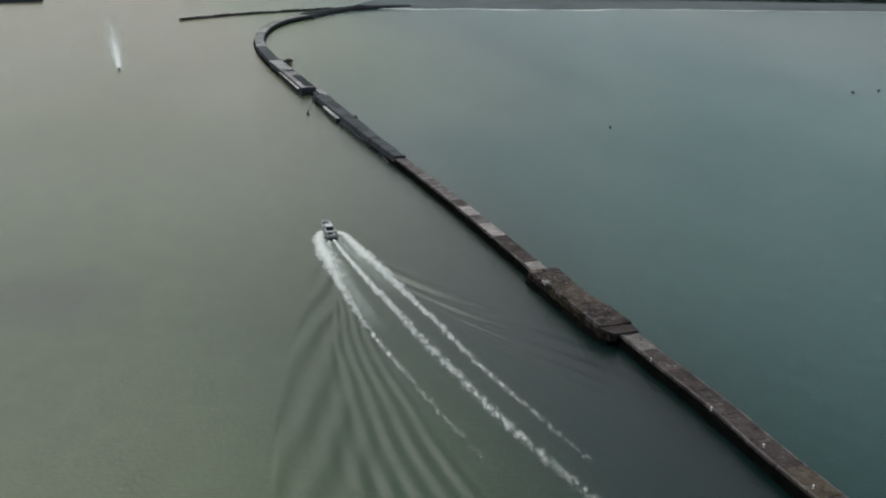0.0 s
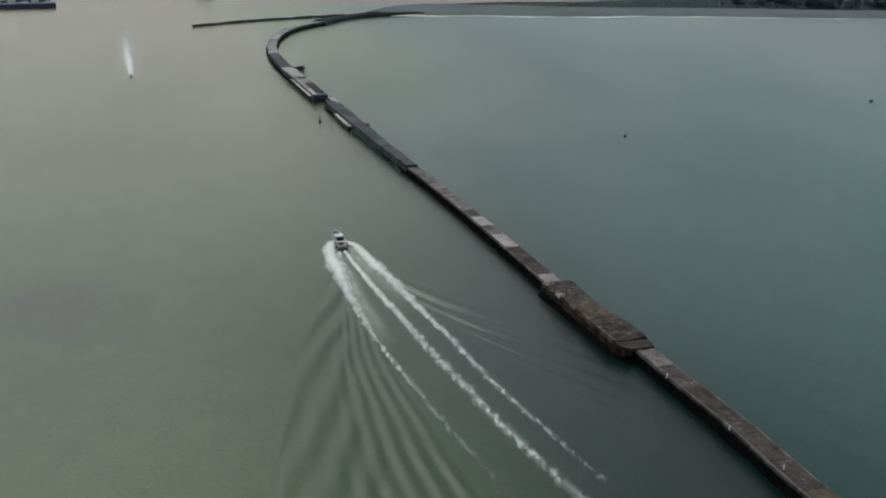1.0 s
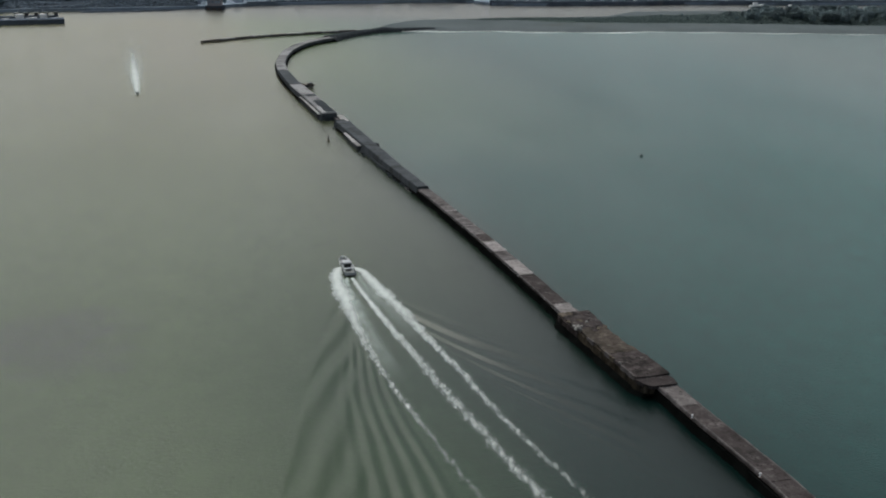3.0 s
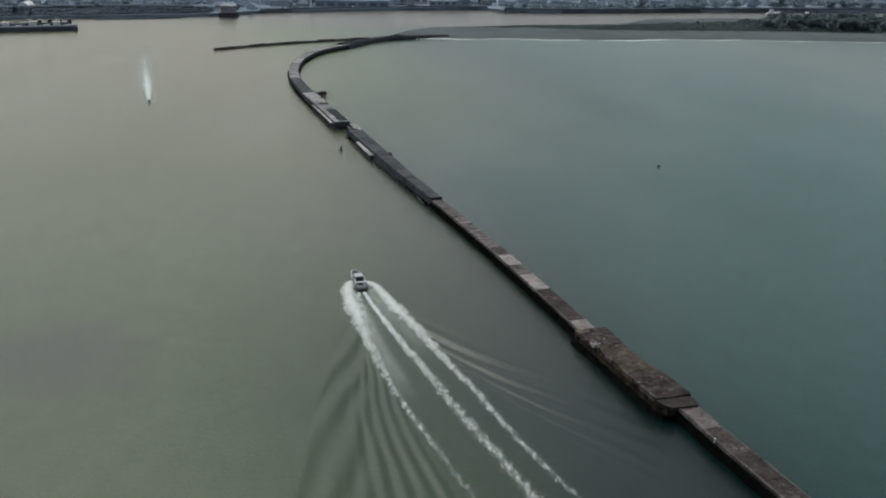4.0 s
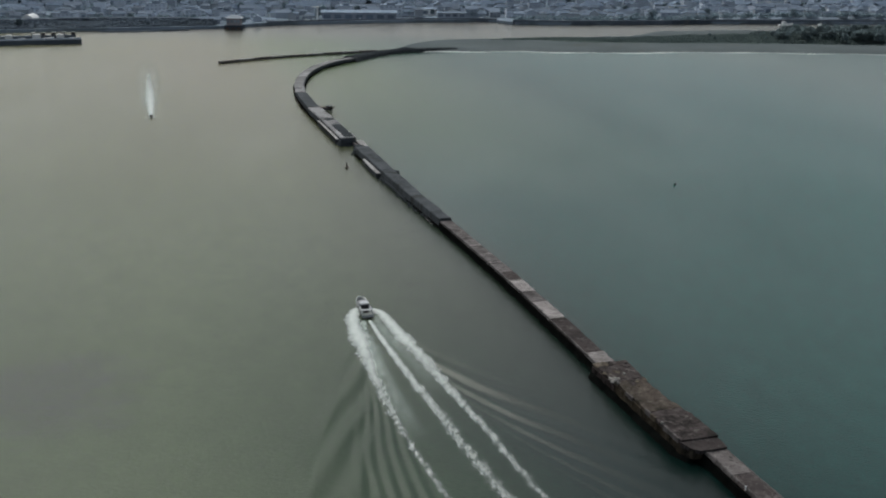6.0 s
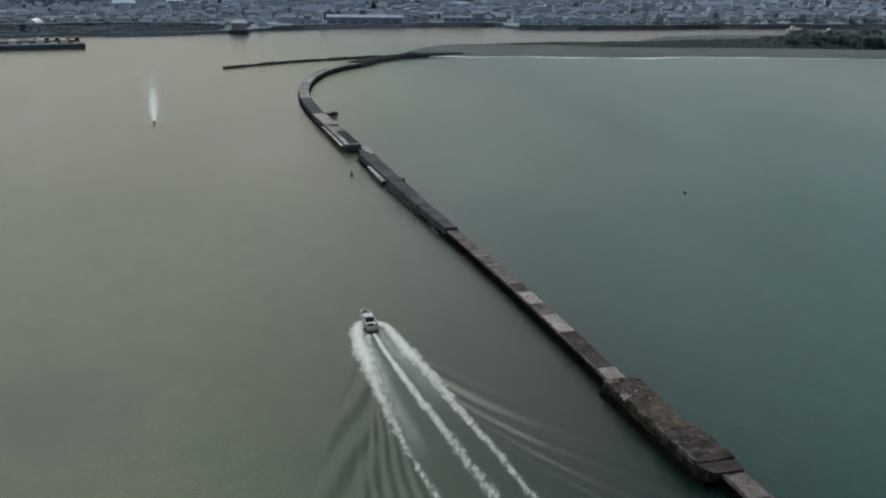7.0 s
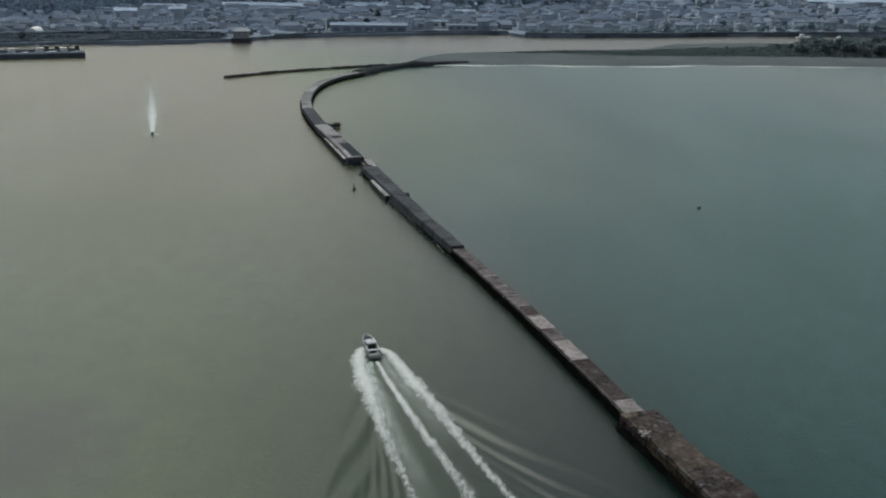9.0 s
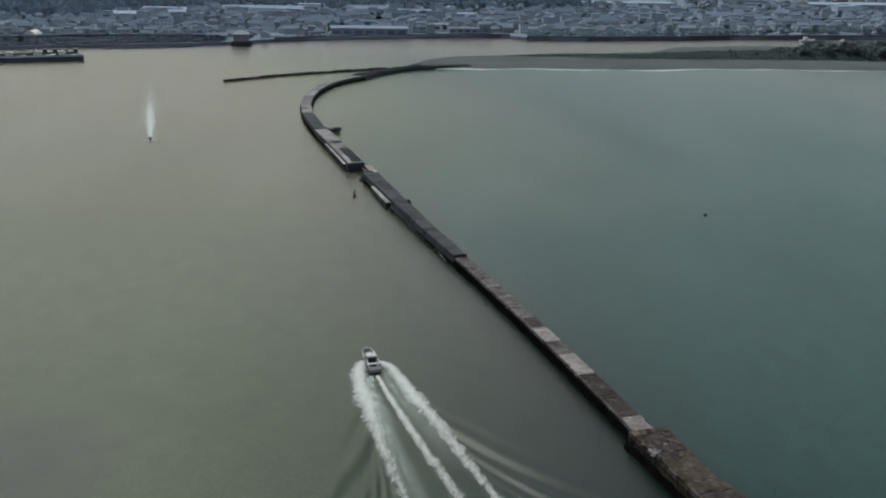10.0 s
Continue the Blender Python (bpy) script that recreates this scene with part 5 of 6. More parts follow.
def house_template(n, w, d, floors, kind, wall, roof, label):
    root = thing("house", label, "house", pose(0, 0, -400))
    h = 2.9 * floors
    bm = bmesh.new()
    box(bm, -w / 2, w / 2, -d / 2, d / 2, -1.5, h)
    if kind == "gable":
        for sx in (-1, 1):
            bm.faces.new([bm.verts.new((sx * w / 2, y, z)) for y, z in ((-d / 2, h), (d / 2, h), (0, h + d * 0.27))])
    part("wall", bm, wall, root)
    bm = bmesh.new()
    if kind == "gable":
        gable(bm, -w / 2, w / 2, -d / 2, d / 2, h, d * 0.27)
    elif kind == "hip":
        hip(bm, -w / 2, w / 2, -d / 2, d / 2, h, d * 0.27)
    else:
        box(bm, -w / 2 - 0.2, w / 2 + 0.2, -d / 2 - 0.2, d / 2 + 0.2, h, h + 0.5, 0.05)
        box(bm, -w / 5, w / 6, -d / 4, d / 4, h + 0.5, h + 2.2, 0.05)
    part("roof", bm, roof, root)
    for f in range(floors):
        for k in range(3 if w < 12 else 5):
            m = 3 if w < 12 else 5
            cx = -w / 2 + w * (k + 0.5) / m
            bm = bmesh.new()
            box(bm, cx - 0.8, cx + 0.8, -d / 2 - 0.06, -d / 2 + 0.05, f * 2.9 + 0.8, f * 2.9 + 2.2, 0.02)
            part("window", bm, PANE, root)
    if floors > 1 and kind != "flat":
        # lower eaves over the ground floor
        bm = bmesh.new()
        box(bm, -w / 2 - 0.3, w / 2 + 0.3, -d / 2 - 1.1, -d / 2 - 0.07, 2.75, 2.95, 0.04)
        part("porch_roof", bm, roof, root)
    return root


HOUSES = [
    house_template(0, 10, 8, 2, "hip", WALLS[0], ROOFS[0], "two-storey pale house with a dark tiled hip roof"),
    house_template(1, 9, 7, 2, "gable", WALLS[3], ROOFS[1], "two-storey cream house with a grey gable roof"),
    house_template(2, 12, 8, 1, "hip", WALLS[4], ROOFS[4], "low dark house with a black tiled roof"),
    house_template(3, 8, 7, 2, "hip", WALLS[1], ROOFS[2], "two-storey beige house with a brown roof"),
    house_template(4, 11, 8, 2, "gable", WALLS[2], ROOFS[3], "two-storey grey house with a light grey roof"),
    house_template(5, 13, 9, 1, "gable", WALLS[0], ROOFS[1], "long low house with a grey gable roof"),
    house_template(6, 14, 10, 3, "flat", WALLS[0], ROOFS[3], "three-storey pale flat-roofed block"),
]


def shed(label, x, y, w, d, h, turn=0.0, roof=SHEET, wall=None, rise=1.6, doors=3, name="warehouse", flat=False):
    """A long hall: walls, roof, doors along its front."""
    z = shore_z(x, y) - 0.2
    root = thing(name, label, "building", pose(x, y, z, 0, 0, turn))
    bm = bmesh.new()
    box(bm, -w / 2, w / 2, -d / 2, d / 2, -1.5, h)
    part("wall", bm, wall or WALLS[2], root)
    bm = bmesh.new()
    if flat:
        box(bm, -w / 2 - 0.4, w / 2 + 0.4, -d / 2 - 0.4, d / 2 + 0.4, h + 0.004, h + 0.7, 0.06)
    else:
        gable(bm, -w / 2, w / 2, -d / 2, d / 2, h + 0.16, rise, 0.7)
    part("roof", bm, roof, root)
    for k in range(doors):
        cx = -w / 2 + w * (k + 0.5) / doors
        bm = bmesh.new()
        half = min(w / doors * 0.32, 3.0)
        box(bm, cx - half, cx + half, -d / 2 - 0.08, -d / 2 + 0.05, 0.0, h * 0.68, 0.02)
        part("door", bm, ROOFS[1], root)
    return (x, y, w, d)


TAKEN = [
    shed("white-walled waterside shed with a pale roof", -280, 968, 22, 12, 4.2, 2, SHEET, WHITE),
    shed("grey sheet-roofed hall among houses", -320, 1118, 28, 18, 5, 3),
    shed("very long pale sheet-roofed factory hall", -254, 1180, 84, 34, 4.6, 4, SHEET, WALLS[2], 2.0, 8),
    shed("long pale factory hall below the wooded hill", -338, 1166, 74, 28, 4.2, 4, SHEET, WALLS[2], 2.0, 6),
    shed("long open quayside shed with a pale roof", -119, 974, 64, 12, 5.0, 7, SHEET, WALLS[4], 1.6, 7),
    shed("small bright white waterside building", -61, 1014, 13, 8, 4.0, 6, SHEET, WHITE, 1.0, 2),
    shed("low grey quayside store", -40, 992, 25, 8, 3.0, 7, ROOFS[3], WALLS[2], 0.8, 4),
    shed("long white-roofed hall on the rising ground", 134, 1322, 108, 26, 6.5, 8, SHEET, WALLS[1], 1.2, 9, flat=True),
    shed("pale apartment block at the foot of the hill", 180, 1440, 36, 14, 15, 8, SHEET, WALLS[0], 1, 6, flat=True),
    shed("white box-shaped waterside workshop", 177, 1114, 16, 10, 4.6, 8, SHEET, WHITE, 1, 2, flat=True),
    shed("large dark blue-grey warehouse", 265, 1112, 36, 20, 7, 8, ROOFS[0], WALLS[4], 2, 4),
    shed("tall pale grey works building", 366, 1275, 28, 18, 12, 8, SHEET, WALLS[0], 1, 4, flat=True),
    shed("grey hall with a ribbed roof", -364, 1072, 38, 22, 6, 3, SHEET, WALLS[2], 2, 4),
    shed("low white-eaved house row", -356, 934, 27, 10, 4, 2, ROOFS[3], WALLS[0], 1.4, 5),
    shed("grey hall near the wooded hill", -143, 1182, 32, 22, 7, 5, SHEET, WALLS[2], 2, 4),
    shed("long low hall with a bright roof", -100, 1200, 34, 16, 4.5, 5, SHEET, WALLS[3], 1.5, 4),
    shed("white-roofed hall between trees", -44, 1170, 19, 12, 4.5, 6, SHEET, WHITE, 1.4, 3),
    shed("long grey hall by the hillside", 254, 1370, 86, 22, 6, 8, SHEET, WALLS[2], 1.6, 7),
    shed("pale long hall by the hillside", 423, 1414, 68, 20, 6, 8, SHEET, WALLS[3], 1.6, 6),
    shed("long low pale factory roof below the hill", -103, 1268, 140, 22, 3.4, 5, SHEET, WALLS[1], 1.2, 12),
    shed("pale block-shaped factory office", -210, 1196, 22, 14, 8.5, 4, SHEET, WHITE, 1, 3, flat=True),
    shed("low pale hall beside the factory office", -170, 1200, 50, 14, 3.2, 4, SHEET, WALLS[0], 1.0, 5),
    shed("broad pale hall on the eastern slope", 392, 1352, 104, 30, 6, 8, SHEET, WALLS[1], 1.6, 8),
    shed("low pale shed by the river mouth", -196, 942, 21, 7, 2.2, 6, SHEET, WHITE, 0.8, 4),
]


def dome_hall():
    root = thing("dome_hall", "small white barrel-roofed boathouse near the quay", "building", pose(-369, 880, 2.5, 0, 0, 3))
    bm = bmesh.new()
    arc = [(5.2 * math.cos(a), 5.2 * math.sin(a)) for a in np.linspace(0, math.pi, 13)]
    loft(bm, [[(x, y, z * 1.15 + 0.8) for x, z in arc] for y in (-7, 7)])
    part("barrel_roof", bm, WHITE, root)
    bm = bmesh.new()
    box(bm, -5.2, 5.2, -6.95, 6.95, -1.5, 0.8)
    part("wall", bm, WALLS[0], root)
    bm = bmesh.new()
    box(bm, -2.2, 2.2, -7.1, -6.98, 0, 4.0, 0.03)
    part("door", bm, ROOFS[1], root, "grey roller door")
    TAKEN.append((-369, 880, 12, 16))


def pavilion():
    """A waterside sluice house: dark masonry base in the water, faded red storey, pale hipped roof."""
    root = thing("sluice_house", "faded red sluice house with a pale hipped roof over the water", "building", pose(-208, 889, 0, 0, 0, 5))
    bm = bmesh.new()
    box(bm, -7.5, 7.5, -6, 6, -4, 3.4, 0.2, 0.96)
    part("base", bm, SEAWALL, root, "dark masonry base")
    bm = bmesh.new()
    box(bm, -5.6, 5.6, -4.5, 4.5, 3.4, 8.6, 0.08, 0.96)
    body = part("wall", bm, REDWALL, root)
    bm = bmesh.new()
    hip(bm, -5.8, 5.8, -4.7, 4.7, 8.8, 2.4, 1.0)
    part("roof", bm, WALLS[1], root, "pale painted roof")
    for k in range(4):
        bm = bmesh.new()
        box(bm, -4.9 + 2.6 * k, -3.1 + 2.6 * k, -4.62, -4.4, 5.4, 7.4, 0.02)
        part("window", bm, PANE, body)
    for k in range(3):
        bm = bmesh.new()
        box(bm, -6.2 + 4.5 * k, -3.2 + 4.5 * k, -6.2, -5.85, -3, 2.0, 0.05)
        part("sluice_gate", bm, RUST, root, "rusty steel sluice gate")
    TAKEN.append((-208, 889, 22, 18))


def quay_crane():
    root = thing("quay_crane", "white steel T-shaped quay crane by the water", "crane", pose(-152, 953, 2.6, 0, 0, 15))
    bm = bmesh.new()
    rod(bm, (0, 0, -0.5), (0, 0, 10), 0.9, 0.7, 10)
    part("column", bm, WHITE, root)
    bm = bmesh.new()
    box(bm, -4.5, 1.6, -0.5, 0.5, 10, 11.1, 0.08)
    jib = part("jib", bm, WHITE, root)
    bm = bmesh.new()
    rod(bm, (-4, 0, 10), (-4, 0, 6.5), 0.05, 0.05, 6)
    part("cable", bm, BLACK, jib)
    bm = bmesh.new()
    box(bm, 0.7, 1.9, -0.8, 0.8, 8.4, 10, 0.06)
    part("counterweight", bm, ROOFS[1], root)


dome_hall(), pavilion(), quay_crane()


def seawall_piece(label, pts, half, top, base=-3, name="seawall"):
    line = along(pts, 8)
    root = thing(name, label, "seawall")
    total = length_of(line)
    n = max(1, round(total / 24))
    for k in range(n):
        bm = bmesh.new()
        profile_loft(bm, stretch(line, total * k / n + 0.05, total * (k + 1) / n - 0.05, 8), [(-half - 0.5, base), (half + 0.5, base), (half, top - 0.25), (half - 0.2, top), (-half + 0.2, top), (-half, top - 0.25)])
        part("wall_panel", bm, SEAWALL, root)


seawall_piece("long dark seawall in front of the western houses", [(-560, 812), (-440, 842), (-385, 862), (-318, 893), (-262, 906), (-228, 903)], 4.5, 6.6)
seawall_piece("dark seawall along the harbour front", [(-189, 921), (-149, 943), (-109, 961), (-49, 983), (0, 991)], 0.7, 3.6)
seawall_piece("tall dark quay wall on the eastern harbour front", [(14, 973), (60, 979), (94, 987), (150, 1002), (195, 1018), (262, 1031), (330, 1045), (480, 1078)], 1.5, 4.0)
seawall_piece("dark stone quay with a squared end", [(-470, 712), (-400, 727), (-334, 757), (-289, 776)], 5.5, 3.3, name="quay")
seawall_piece("low dark inner pier behind the quay", [(-352, 772), (-324, 784), (-300, 794.5)], 2.6, 3.4, name="pier")
seawall_piece("low dark training bank off the harbour", [(-302, 846), (-275, 855), (-240, 872)], 1.6, 0.9, name="training_bank")


def shore_bank():
    """Dark overgrown slope between the western seawall and the water."""
    bm = bmesh.new()
    rows = []
    for x in np.arange(-560, -221, 6.0):
        y0 = town_shore(x) - 0.6
        y1 = float(np.interp(x, [-560, -440, -385, -318, -262, -228], [812, 842, 862, 893, 906, 903])) - 4.4
        row = []
        for k in range(9):
            f = k / 8
            y = y0 + (y1 - y0) * f
            row.append(bm.verts.new((x, y, (-0.8 if k == 0 else 2.9 + 2.2 * f) + 0.4 * noise.noise(Vector((x * 0.07, y * 0.1, 5))))))
        rows.append(row)
    for a, b in zip(rows, rows[1:]):
        for k in range(8):
            bm.faces.new((a[k], b[k], b[k + 1], a[k + 1])).smooth = True
    tagged(part("ground_bank", bm, BANK), "dark overgrown bank below the western seawall", "bank", kind="structure")


shore_bank()


def bank_scrub():
    """Dark low bushes that cover the bank below the western seawall."""
    r = random.Random(52)
    verts, faces = [], []
    for k in range(5200):
        x = r.uniform(-520, -224)
        y0 = town_shore(x) + 2.5
        y1 = float(np.interp(x, [-560, -440, -385, -318, -262, -228], [812, 842, 862, 893, 906, 903])) - 4
        f = r.random()
        if noise.noise(Vector((x * 0.03, f * 2.0, 3))) < -0.28:
            continue
        c = Vector((x, y0 + (y1 - y0) * f, 2.9 + 2.0 * f + r.uniform(0.0, 1.6) * (0.4 + 0.6 * f)))
        u = Vector((r.gauss(0, 1), r.gauss(0, 1), r.gauss(0, 0.12))).normalized() * r.uniform(0.8, 1.9)
        v = u.cross(Vector((r.gauss(0, 0.25), r.gauss(0, 0.25), 1))).normalized() * r.uniform(0.6, 1.4)
        i = len(verts)
        verts += [tuple(c - u), tuple(c + v), tuple(c + u), tuple(c - v)]
        faces.append((i, i + 1, i + 2, i + 3))
    me = bpy.data.meshes.new("bank_scrub")
    me.from_pydata(verts, [], faces)
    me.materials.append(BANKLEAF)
    tagged(new("bank_scrub", me), "dark low bushes on the bank by the seawall", "scrub", kind="stuff")


bank_scrub()


def moored_boat(x, y, turn, size, label):
    root = thing("fishing_boat", label, "boat", pose(x, y, 0, 0, 0, turn) @ Matrix.Scale(size, 4), group="boats moored at the quay")
    rings = hull_rings(12.0, 3.4, 1.7)
    bm = bmesh.new()
    vr = loft(bm, rings, closed=False, caps=False)
    bm.faces.new(vr[0])
    for a, b in zip(vr, vr[1:]):
        bm.faces.new((a[1], b[1], b[5], a[5]))
    part("hull", bm, WHITE, root)
    bm = bmesh.new()
    box(bm, -1.1, 1.1, 2.5, 6.2, 1.0, 3.6, 0.1, 0.9)
    cabin = part("wheelhouse", bm, WHITE, root)
    bm = bmesh.new()
    box(bm, -1.12, 1.12, 6.0, 6.12, 2.4, 3.2, 0.02)
    part("window", bm, GLASS, cabin)
    bm = bmesh.new()
    rod(bm, (0, 4, 3.5), (0, 4, 6.5), 0.07, 0.04, 6)
    part("mast", bm, WHITE, root)


for n, (x, y, turn, size) in enumerate([(-327, 774, -65, 1.5), (-343, 767, -63, 1.4), (-312, 780.5, -65, 1.4)]):
    moored_boat(x, y, turn, size, "white fishing boat moored behind the dark quay")
moored_boat(250, 1012, -80, 1.1, "white fishing boat lying in the channel")
moored_boat(288, 1012, 10, 0.7, "small white boat lying in the channel")


def cubes_on_quay():
    rnd = random.Random(9)
    for k in range(5):
        root = thing("net_bin", "dark square net bin on the quay", "bin", pose(-326 + 6.1 * k, 783.4 + 2.62 * k, 3.4, 0, 0, 24), group="bins on the quay")
        bm = bmesh.new()
        box(bm, -1.4, 1.4, -1.2, 1.2, 0, 2.2, 0.08, 0.95)
        part("box", bm, BLACK, root)
        bm = bmesh.new()
        box(bm, -1.5, 1.5, -1.3, 1.3, 2.2, 2.4, 0.05)
        part("lid", bm, GREYPAINT, root)


cubes_on_quay()


def car_template(label, tall, body_mat):
    root = thing("car", label, "car", pose(0, 0, -400))
    bm = bmesh.new()
    loft(bm, [[(-0.85, y, z0), (0.85, y, z0), (0.85, y, z1), (-0.85, y, z1)] for y, z0, z1 in ((-2.1, 0.4, 0.8), (-1.9, 0.3, 0.95), (1.9, 0.3, 0.95), (2.1, 0.4, 0.85))])
    part("body", bm, body_mat, root)
    bm = bmesh.new()
    loft(bm, [[(-0.8, -1.8, 0.95), (0.8, -1.8, 0.95), (0.8, 1.0, 0.95), (-0.8, 1.0, 0.95)], [(-0.68, -1.5, tall), (0.68, -1.5, tall), (0.68, 0.5, tall), (-0.68, 0.5, tall)]])
    part("cabin", bm, PANE, root, "dark glazed cabin")
    for x in (-0.78, 0.78):
        for y in (-1.3, 1.3):
            bm = bmesh.new()
            rod(bm, (x - 0.1, y, 0.32), (x + 0.1, y, 0.32), 0.32, 0.32, 10)
            part("wheel", bm, BLACK, root)
    return root


CARS = [car_template("white car parked on the quay", 1.5, WHITE), car_template("tall white van parked on the quay", 1.9, WHITE), car_template("grey car parked on the quay", 1.45, ROOFS[3])]
rnd_cars = random.Random(3)
for k in range(34):
    x = rnd_cars.choice((rnd_cars.uniform(30, 110), rnd_cars.uniform(20, 330), rnd_cars.uniform(-180, -10)))
    y = town_shore(x) + rnd_cars.uniform(6, 14)
    c = copy_thing(CARS[k % 3], pose(x, y, 2.62, 0, 0, rnd_cars.choice((10, 100)) + rnd_cars.uniform(-5, 5)))
    c["group"] = "cars on the quay"


def free_at(x, y, r):
    return all(abs(x - a) > w / 2 + r or abs(y - b) > d / 2 + r for a, b, w, d in TAKEN)


def town_houses():
    """The first rows are houses with their parts; the roofs behind them one mass."""
    rnd = random.Random(21)
    spots = []
    for row in range(34):
        back = 22 + row * (9.6 + row * 0.10)
        x = -560 + rnd.uniform(0, 12)
        while x < 520:
            y = town_shore(x) + back + (44 if x < -232 else 10 if x > 10 else 0) + rnd.uniform(-3.5, 3.5)
            if y < (1290 + 0.3 * x if x > -385 else 1045) and free_at(x, y, 7) and rnd.random() < (0.80 if x > -300 else 0.55):
                spots.append((row, x, y))
            x += rnd.uniform(13, 22)
    near = [s for s in spots if s[0] < 9 and -470 < s[1] < 430]
    near = near[:300]
    for row, x, y in near:
        k = rnd.choice((0, 0, 1, 1, 2, 3, 3, 4, 4, 5, 6))
        s = rnd.uniform(0.8, 1.12)
        h = copy_thing(HOUSES[k], pose(x, y, shore_z(x, y) - 0.1, 0, 0, rnd.choice((0, 5, 10, 90, 97, 180)) + rnd.uniform(-6, 6)) @ Matrix.Diagonal((s * rnd.uniform(0.8, 1.35), s, s * rnd.uniform(0.75, 1.05), 1)))
        h["group"] = "houses of the town"
    taken = set(near)
    rest = [spot for spot in spots if spot not in taken]
    walls, roofs = bmesh.new(), bmesh.new()
    for row, x, y in rest:
        z = shore_z(x, y)
        w, d, h = rnd.uniform(7, 14), rnd.uniform(6, 9), rnd.choice((3, 5.6, 5.6, 6, 9))
        if rnd.random() < 0.14:
            w, d, h = rnd.uniform(16, 34), rnd.uniform(9, 13), rnd.uniform(3.5, 5.5)
        m = pose(x, y, z, 0, 0, rnd.choice((0, 90)) + rnd.uniform(-10, 12))
        n0 = len(walls.verts)
        box(walls, -w / 2, w / 2, -d / 2, d / 2, -1.5, h)
        walls.verts.ensure_lookup_table()
        bmesh.ops.transform(walls, matrix=m, verts=walls.verts[n0:])
        n0 = len(roofs.verts)
        if h == 9:
            box(roofs, -w / 2 - 0.2, w / 2 + 0.2, -d / 2 - 0.2, d / 2 + 0.2, h, h + 0.6)
        elif rnd.random() < 0.5:
            hip(roofs, -w / 2, w / 2, -d / 2, d / 2, h, d * 0.27)
        else:
            gable(roofs, -w / 2, w / 2, -d / 2, d / 2, h, d * 0.27)
        roofs.verts.ensure_lookup_table()
        bmesh.ops.transform(roofs, matrix=m, verts=roofs.verts[n0:])
    mass = thing("far_houses", "crowded far houses with grey and brown roofs", "houses", kind="stuff")
    # Both colour lists are blued and lightened to paint in the haze.
    part("walls", walls, islands("hazed_walls", [(0.58, 0.64, 0.72), (0.45, 0.50, 0.57), (0.53, 0.58, 0.66), (0.42, 0.47, 0.54), (0.54, 0.59, 0.65)]), mass)
    part("roofs", roofs, islands("hazed_roofs", [(0.155, 0.20, 0.265), (0.18, 0.23, 0.30), (0.145, 0.19, 0.255), (0.165, 0.20, 0.25), (0.23, 0.29, 0.37), (0.175, 0.225, 0.295)]), mass)
    # trees between the houses
    n = 0
    while n < 160:
        x = rnd.uniform(-500, 450)
        y = town_shore(x) + rnd.uniform(12, 290)
        if free_at(x, y, 3):
            plant(BROAD[n % 3], x, y, shore_z(x, y), rnd.uniform(0.6, 1.15), rnd.uniform(0, 360), "trees of the town")
            n += 1


town_houses()


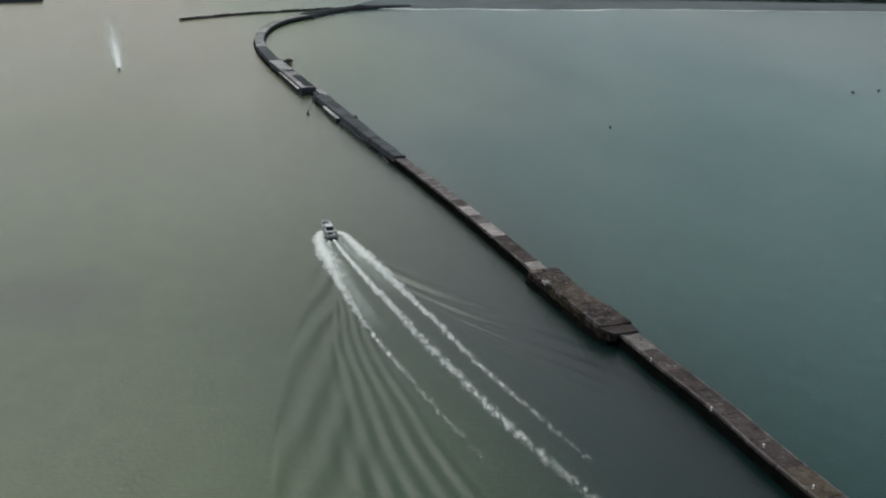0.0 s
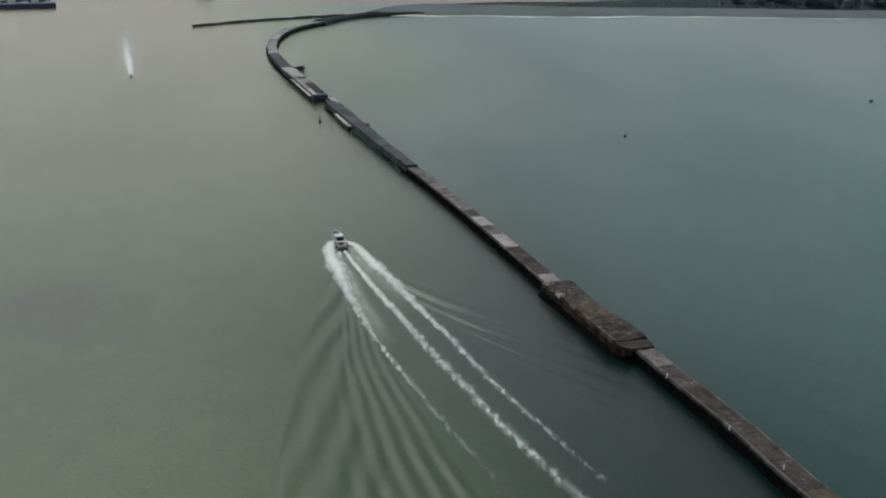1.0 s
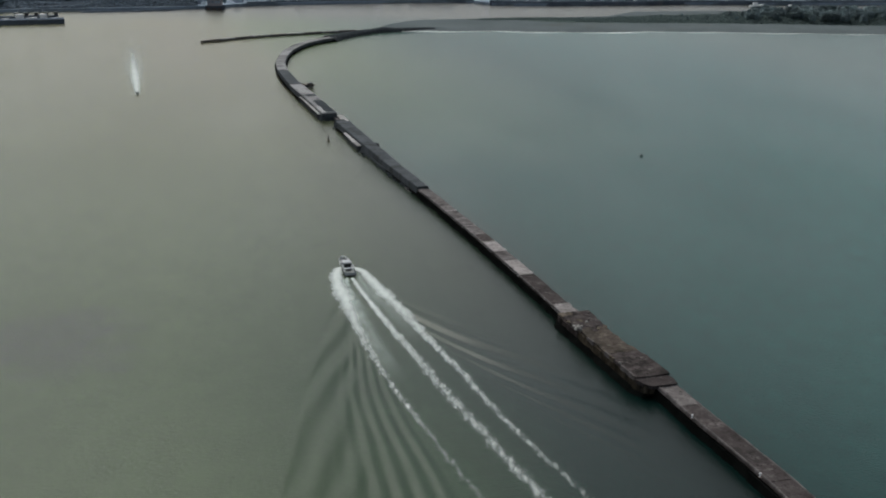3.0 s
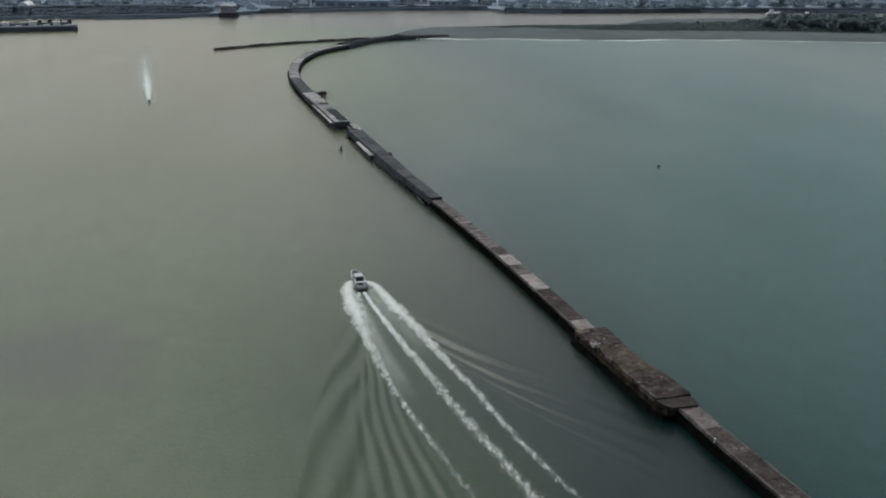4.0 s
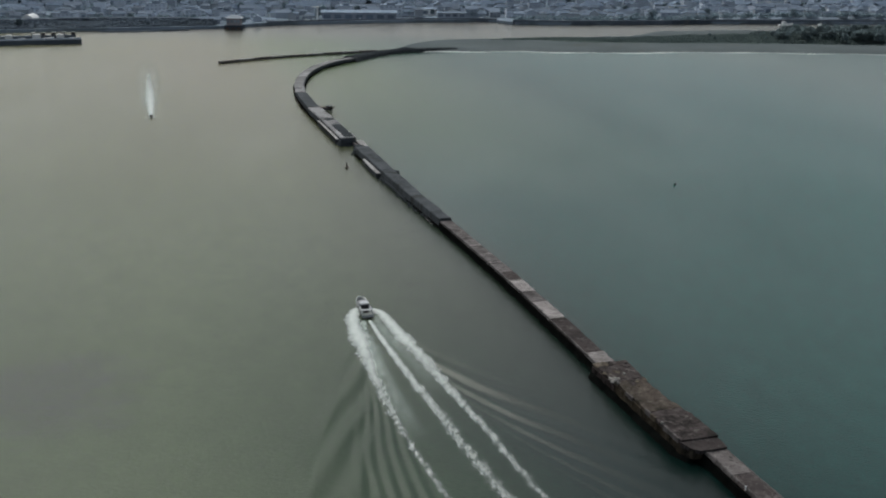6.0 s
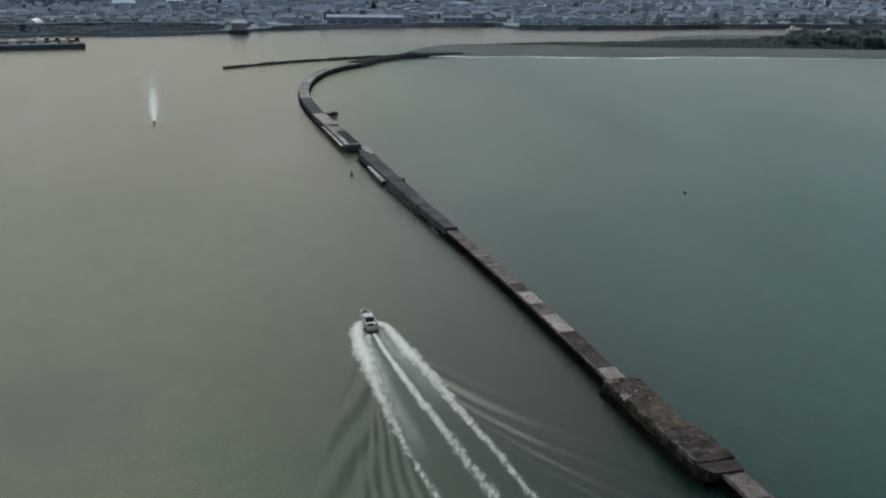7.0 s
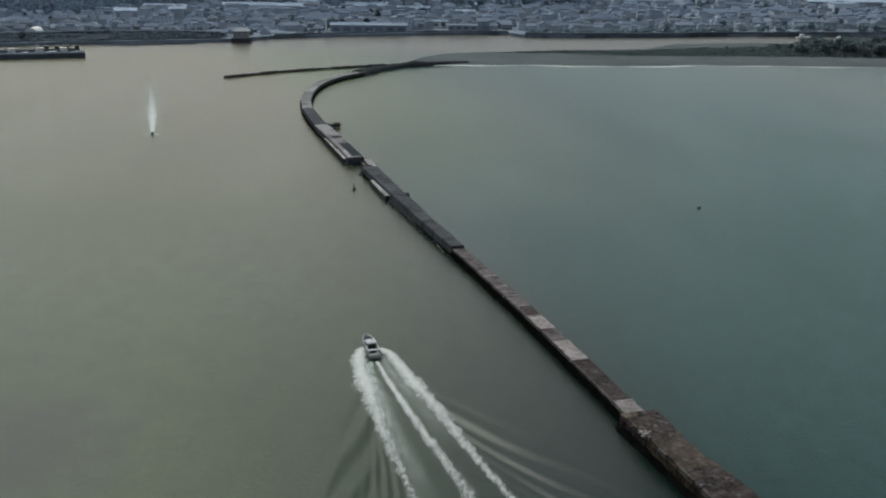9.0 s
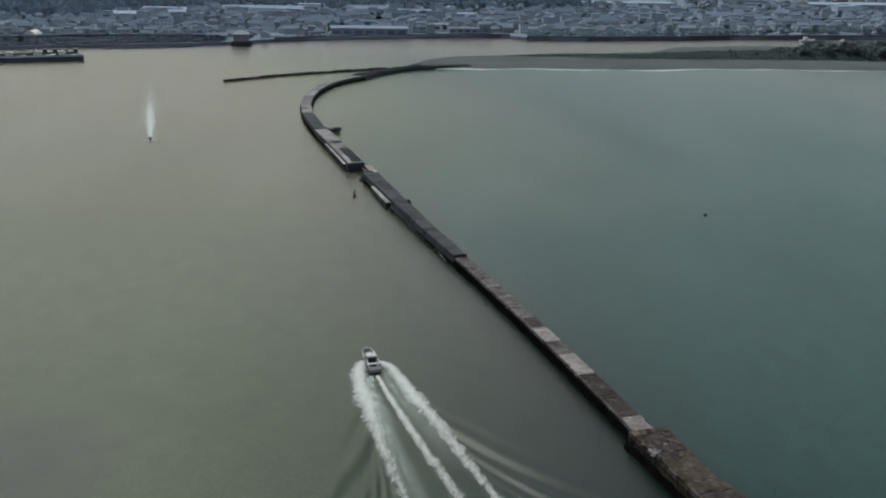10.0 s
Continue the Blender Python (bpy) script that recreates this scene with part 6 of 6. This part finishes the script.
def town_gardens():
    """Hedges, garden bushes and small trees that fill the gaps between the houses."""
    r = random.Random(64)
    verts, faces = [], []
    for k in range(2000):
        x = r.uniform(-520, 470)
        y = town_shore(x) + (50 if x < -225 else 16) + 300 * r.random()
        if k % 5 == 0:
            # the hedge behind the eastern quay
            x = r.uniform(14, 460)
            y = town_shore(x) + r.uniform(17, 25)
        elif noise.noise(Vector((x * 0.02, y * 0.03, 8))) < r.uniform(-0.5, 0.3) or not free_at(x, y, 2):
            continue
        z, tall, wide = shore_z(x, y) - 0.3, r.uniform(1.5, 5.0), r.uniform(2.0, 5.0)
        for leaf in range(26):
            c = Vector((x + r.gauss(0, 0.5) * wide, y + r.gauss(0, 0.35) * wide, z + tall * r.uniform(0.1, 1) ** 0.7))
            u = Vector((r.gauss(0, 1), r.gauss(0, 1), r.gauss(0, 0.4))).normalized() * r.uniform(0.5, 1.1)
            v = u.cross(Vector((r.gauss(0, 0.6), r.gauss(0, 0.6), 1))).normalized() * r.uniform(0.45, 0.9)
            i = len(verts)
            verts += [tuple(c - u), tuple(c + v), tuple(c + u), tuple(c - v)]
            faces.append((i, i + 1, i + 2, i + 3))
    me = bpy.data.meshes.new("garden_bushes")
    me.from_pydata(verts, [], faces)
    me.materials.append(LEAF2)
    tagged(new("garden_bushes", me), "dull green hedges and bushes between the houses", "bushes", kind="stuff")


town_gardens()


def hill_woods():
    """Far woods on the hills behind the town: uneven crowns made of leaf clumps."""
    rnd = random.Random(31)
    verts, faces = [], []
    for k in range(8200):
        x = rnd.uniform(-900, 900)
        y = (1262 + 0.24 * x if x > -385 else 1052) + 26 * noise.noise(Vector((x * 0.012, 0, 0))) + 620 * rnd.random() ** 1.6
        if x > 90:
            y += 110
        if not free_at(x, y, 4):
            continue
        z = shore_z(x, y)
        tall, r = rnd.uniform(7, 14), rnd.uniform(3, 5.5)
        for leaf in range(16):
            a, h = rnd.uniform(0, math.tau), rnd.uniform(0.15, 1)
            o = r * math.sqrt(max(0.05, 1 - (2 * h - 0.9) ** 2)) * rnd.uniform(0.5, 1)
            c = Vector((x + o * math.cos(a), y + o * math.sin(a), z + h * tall))
            u = Vector((rnd.gauss(0, 1), rnd.gauss(0, 1), rnd.gauss(0, 0.5))).normalized() * rnd.uniform(1.0, 2.2)
            v = u.cross(Vector((rnd.gauss(0, 1), rnd.gauss(0, 1), rnd.gauss(0, 1)))).normalized() * rnd.uniform(0.9, 1.8)
            i = len(verts)
            verts += [tuple(c - u), tuple(c + v), tuple(c + u), tuple(c - v)]
            faces.append((i, i + 1, i + 2, i + 3))
    me = bpy.data.meshes.new("hill_woods")
    me.from_pydata(verts, [], faces)
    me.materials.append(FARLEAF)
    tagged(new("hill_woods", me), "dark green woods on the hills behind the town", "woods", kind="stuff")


hill_woods()

# the patterns that the copies were taken from
for pattern in (*PINES, *BROAD, *HOUSES, *CARS):
    for o in (*pattern.children_recursive, pattern):
        bpy.data.objects.remove(o)
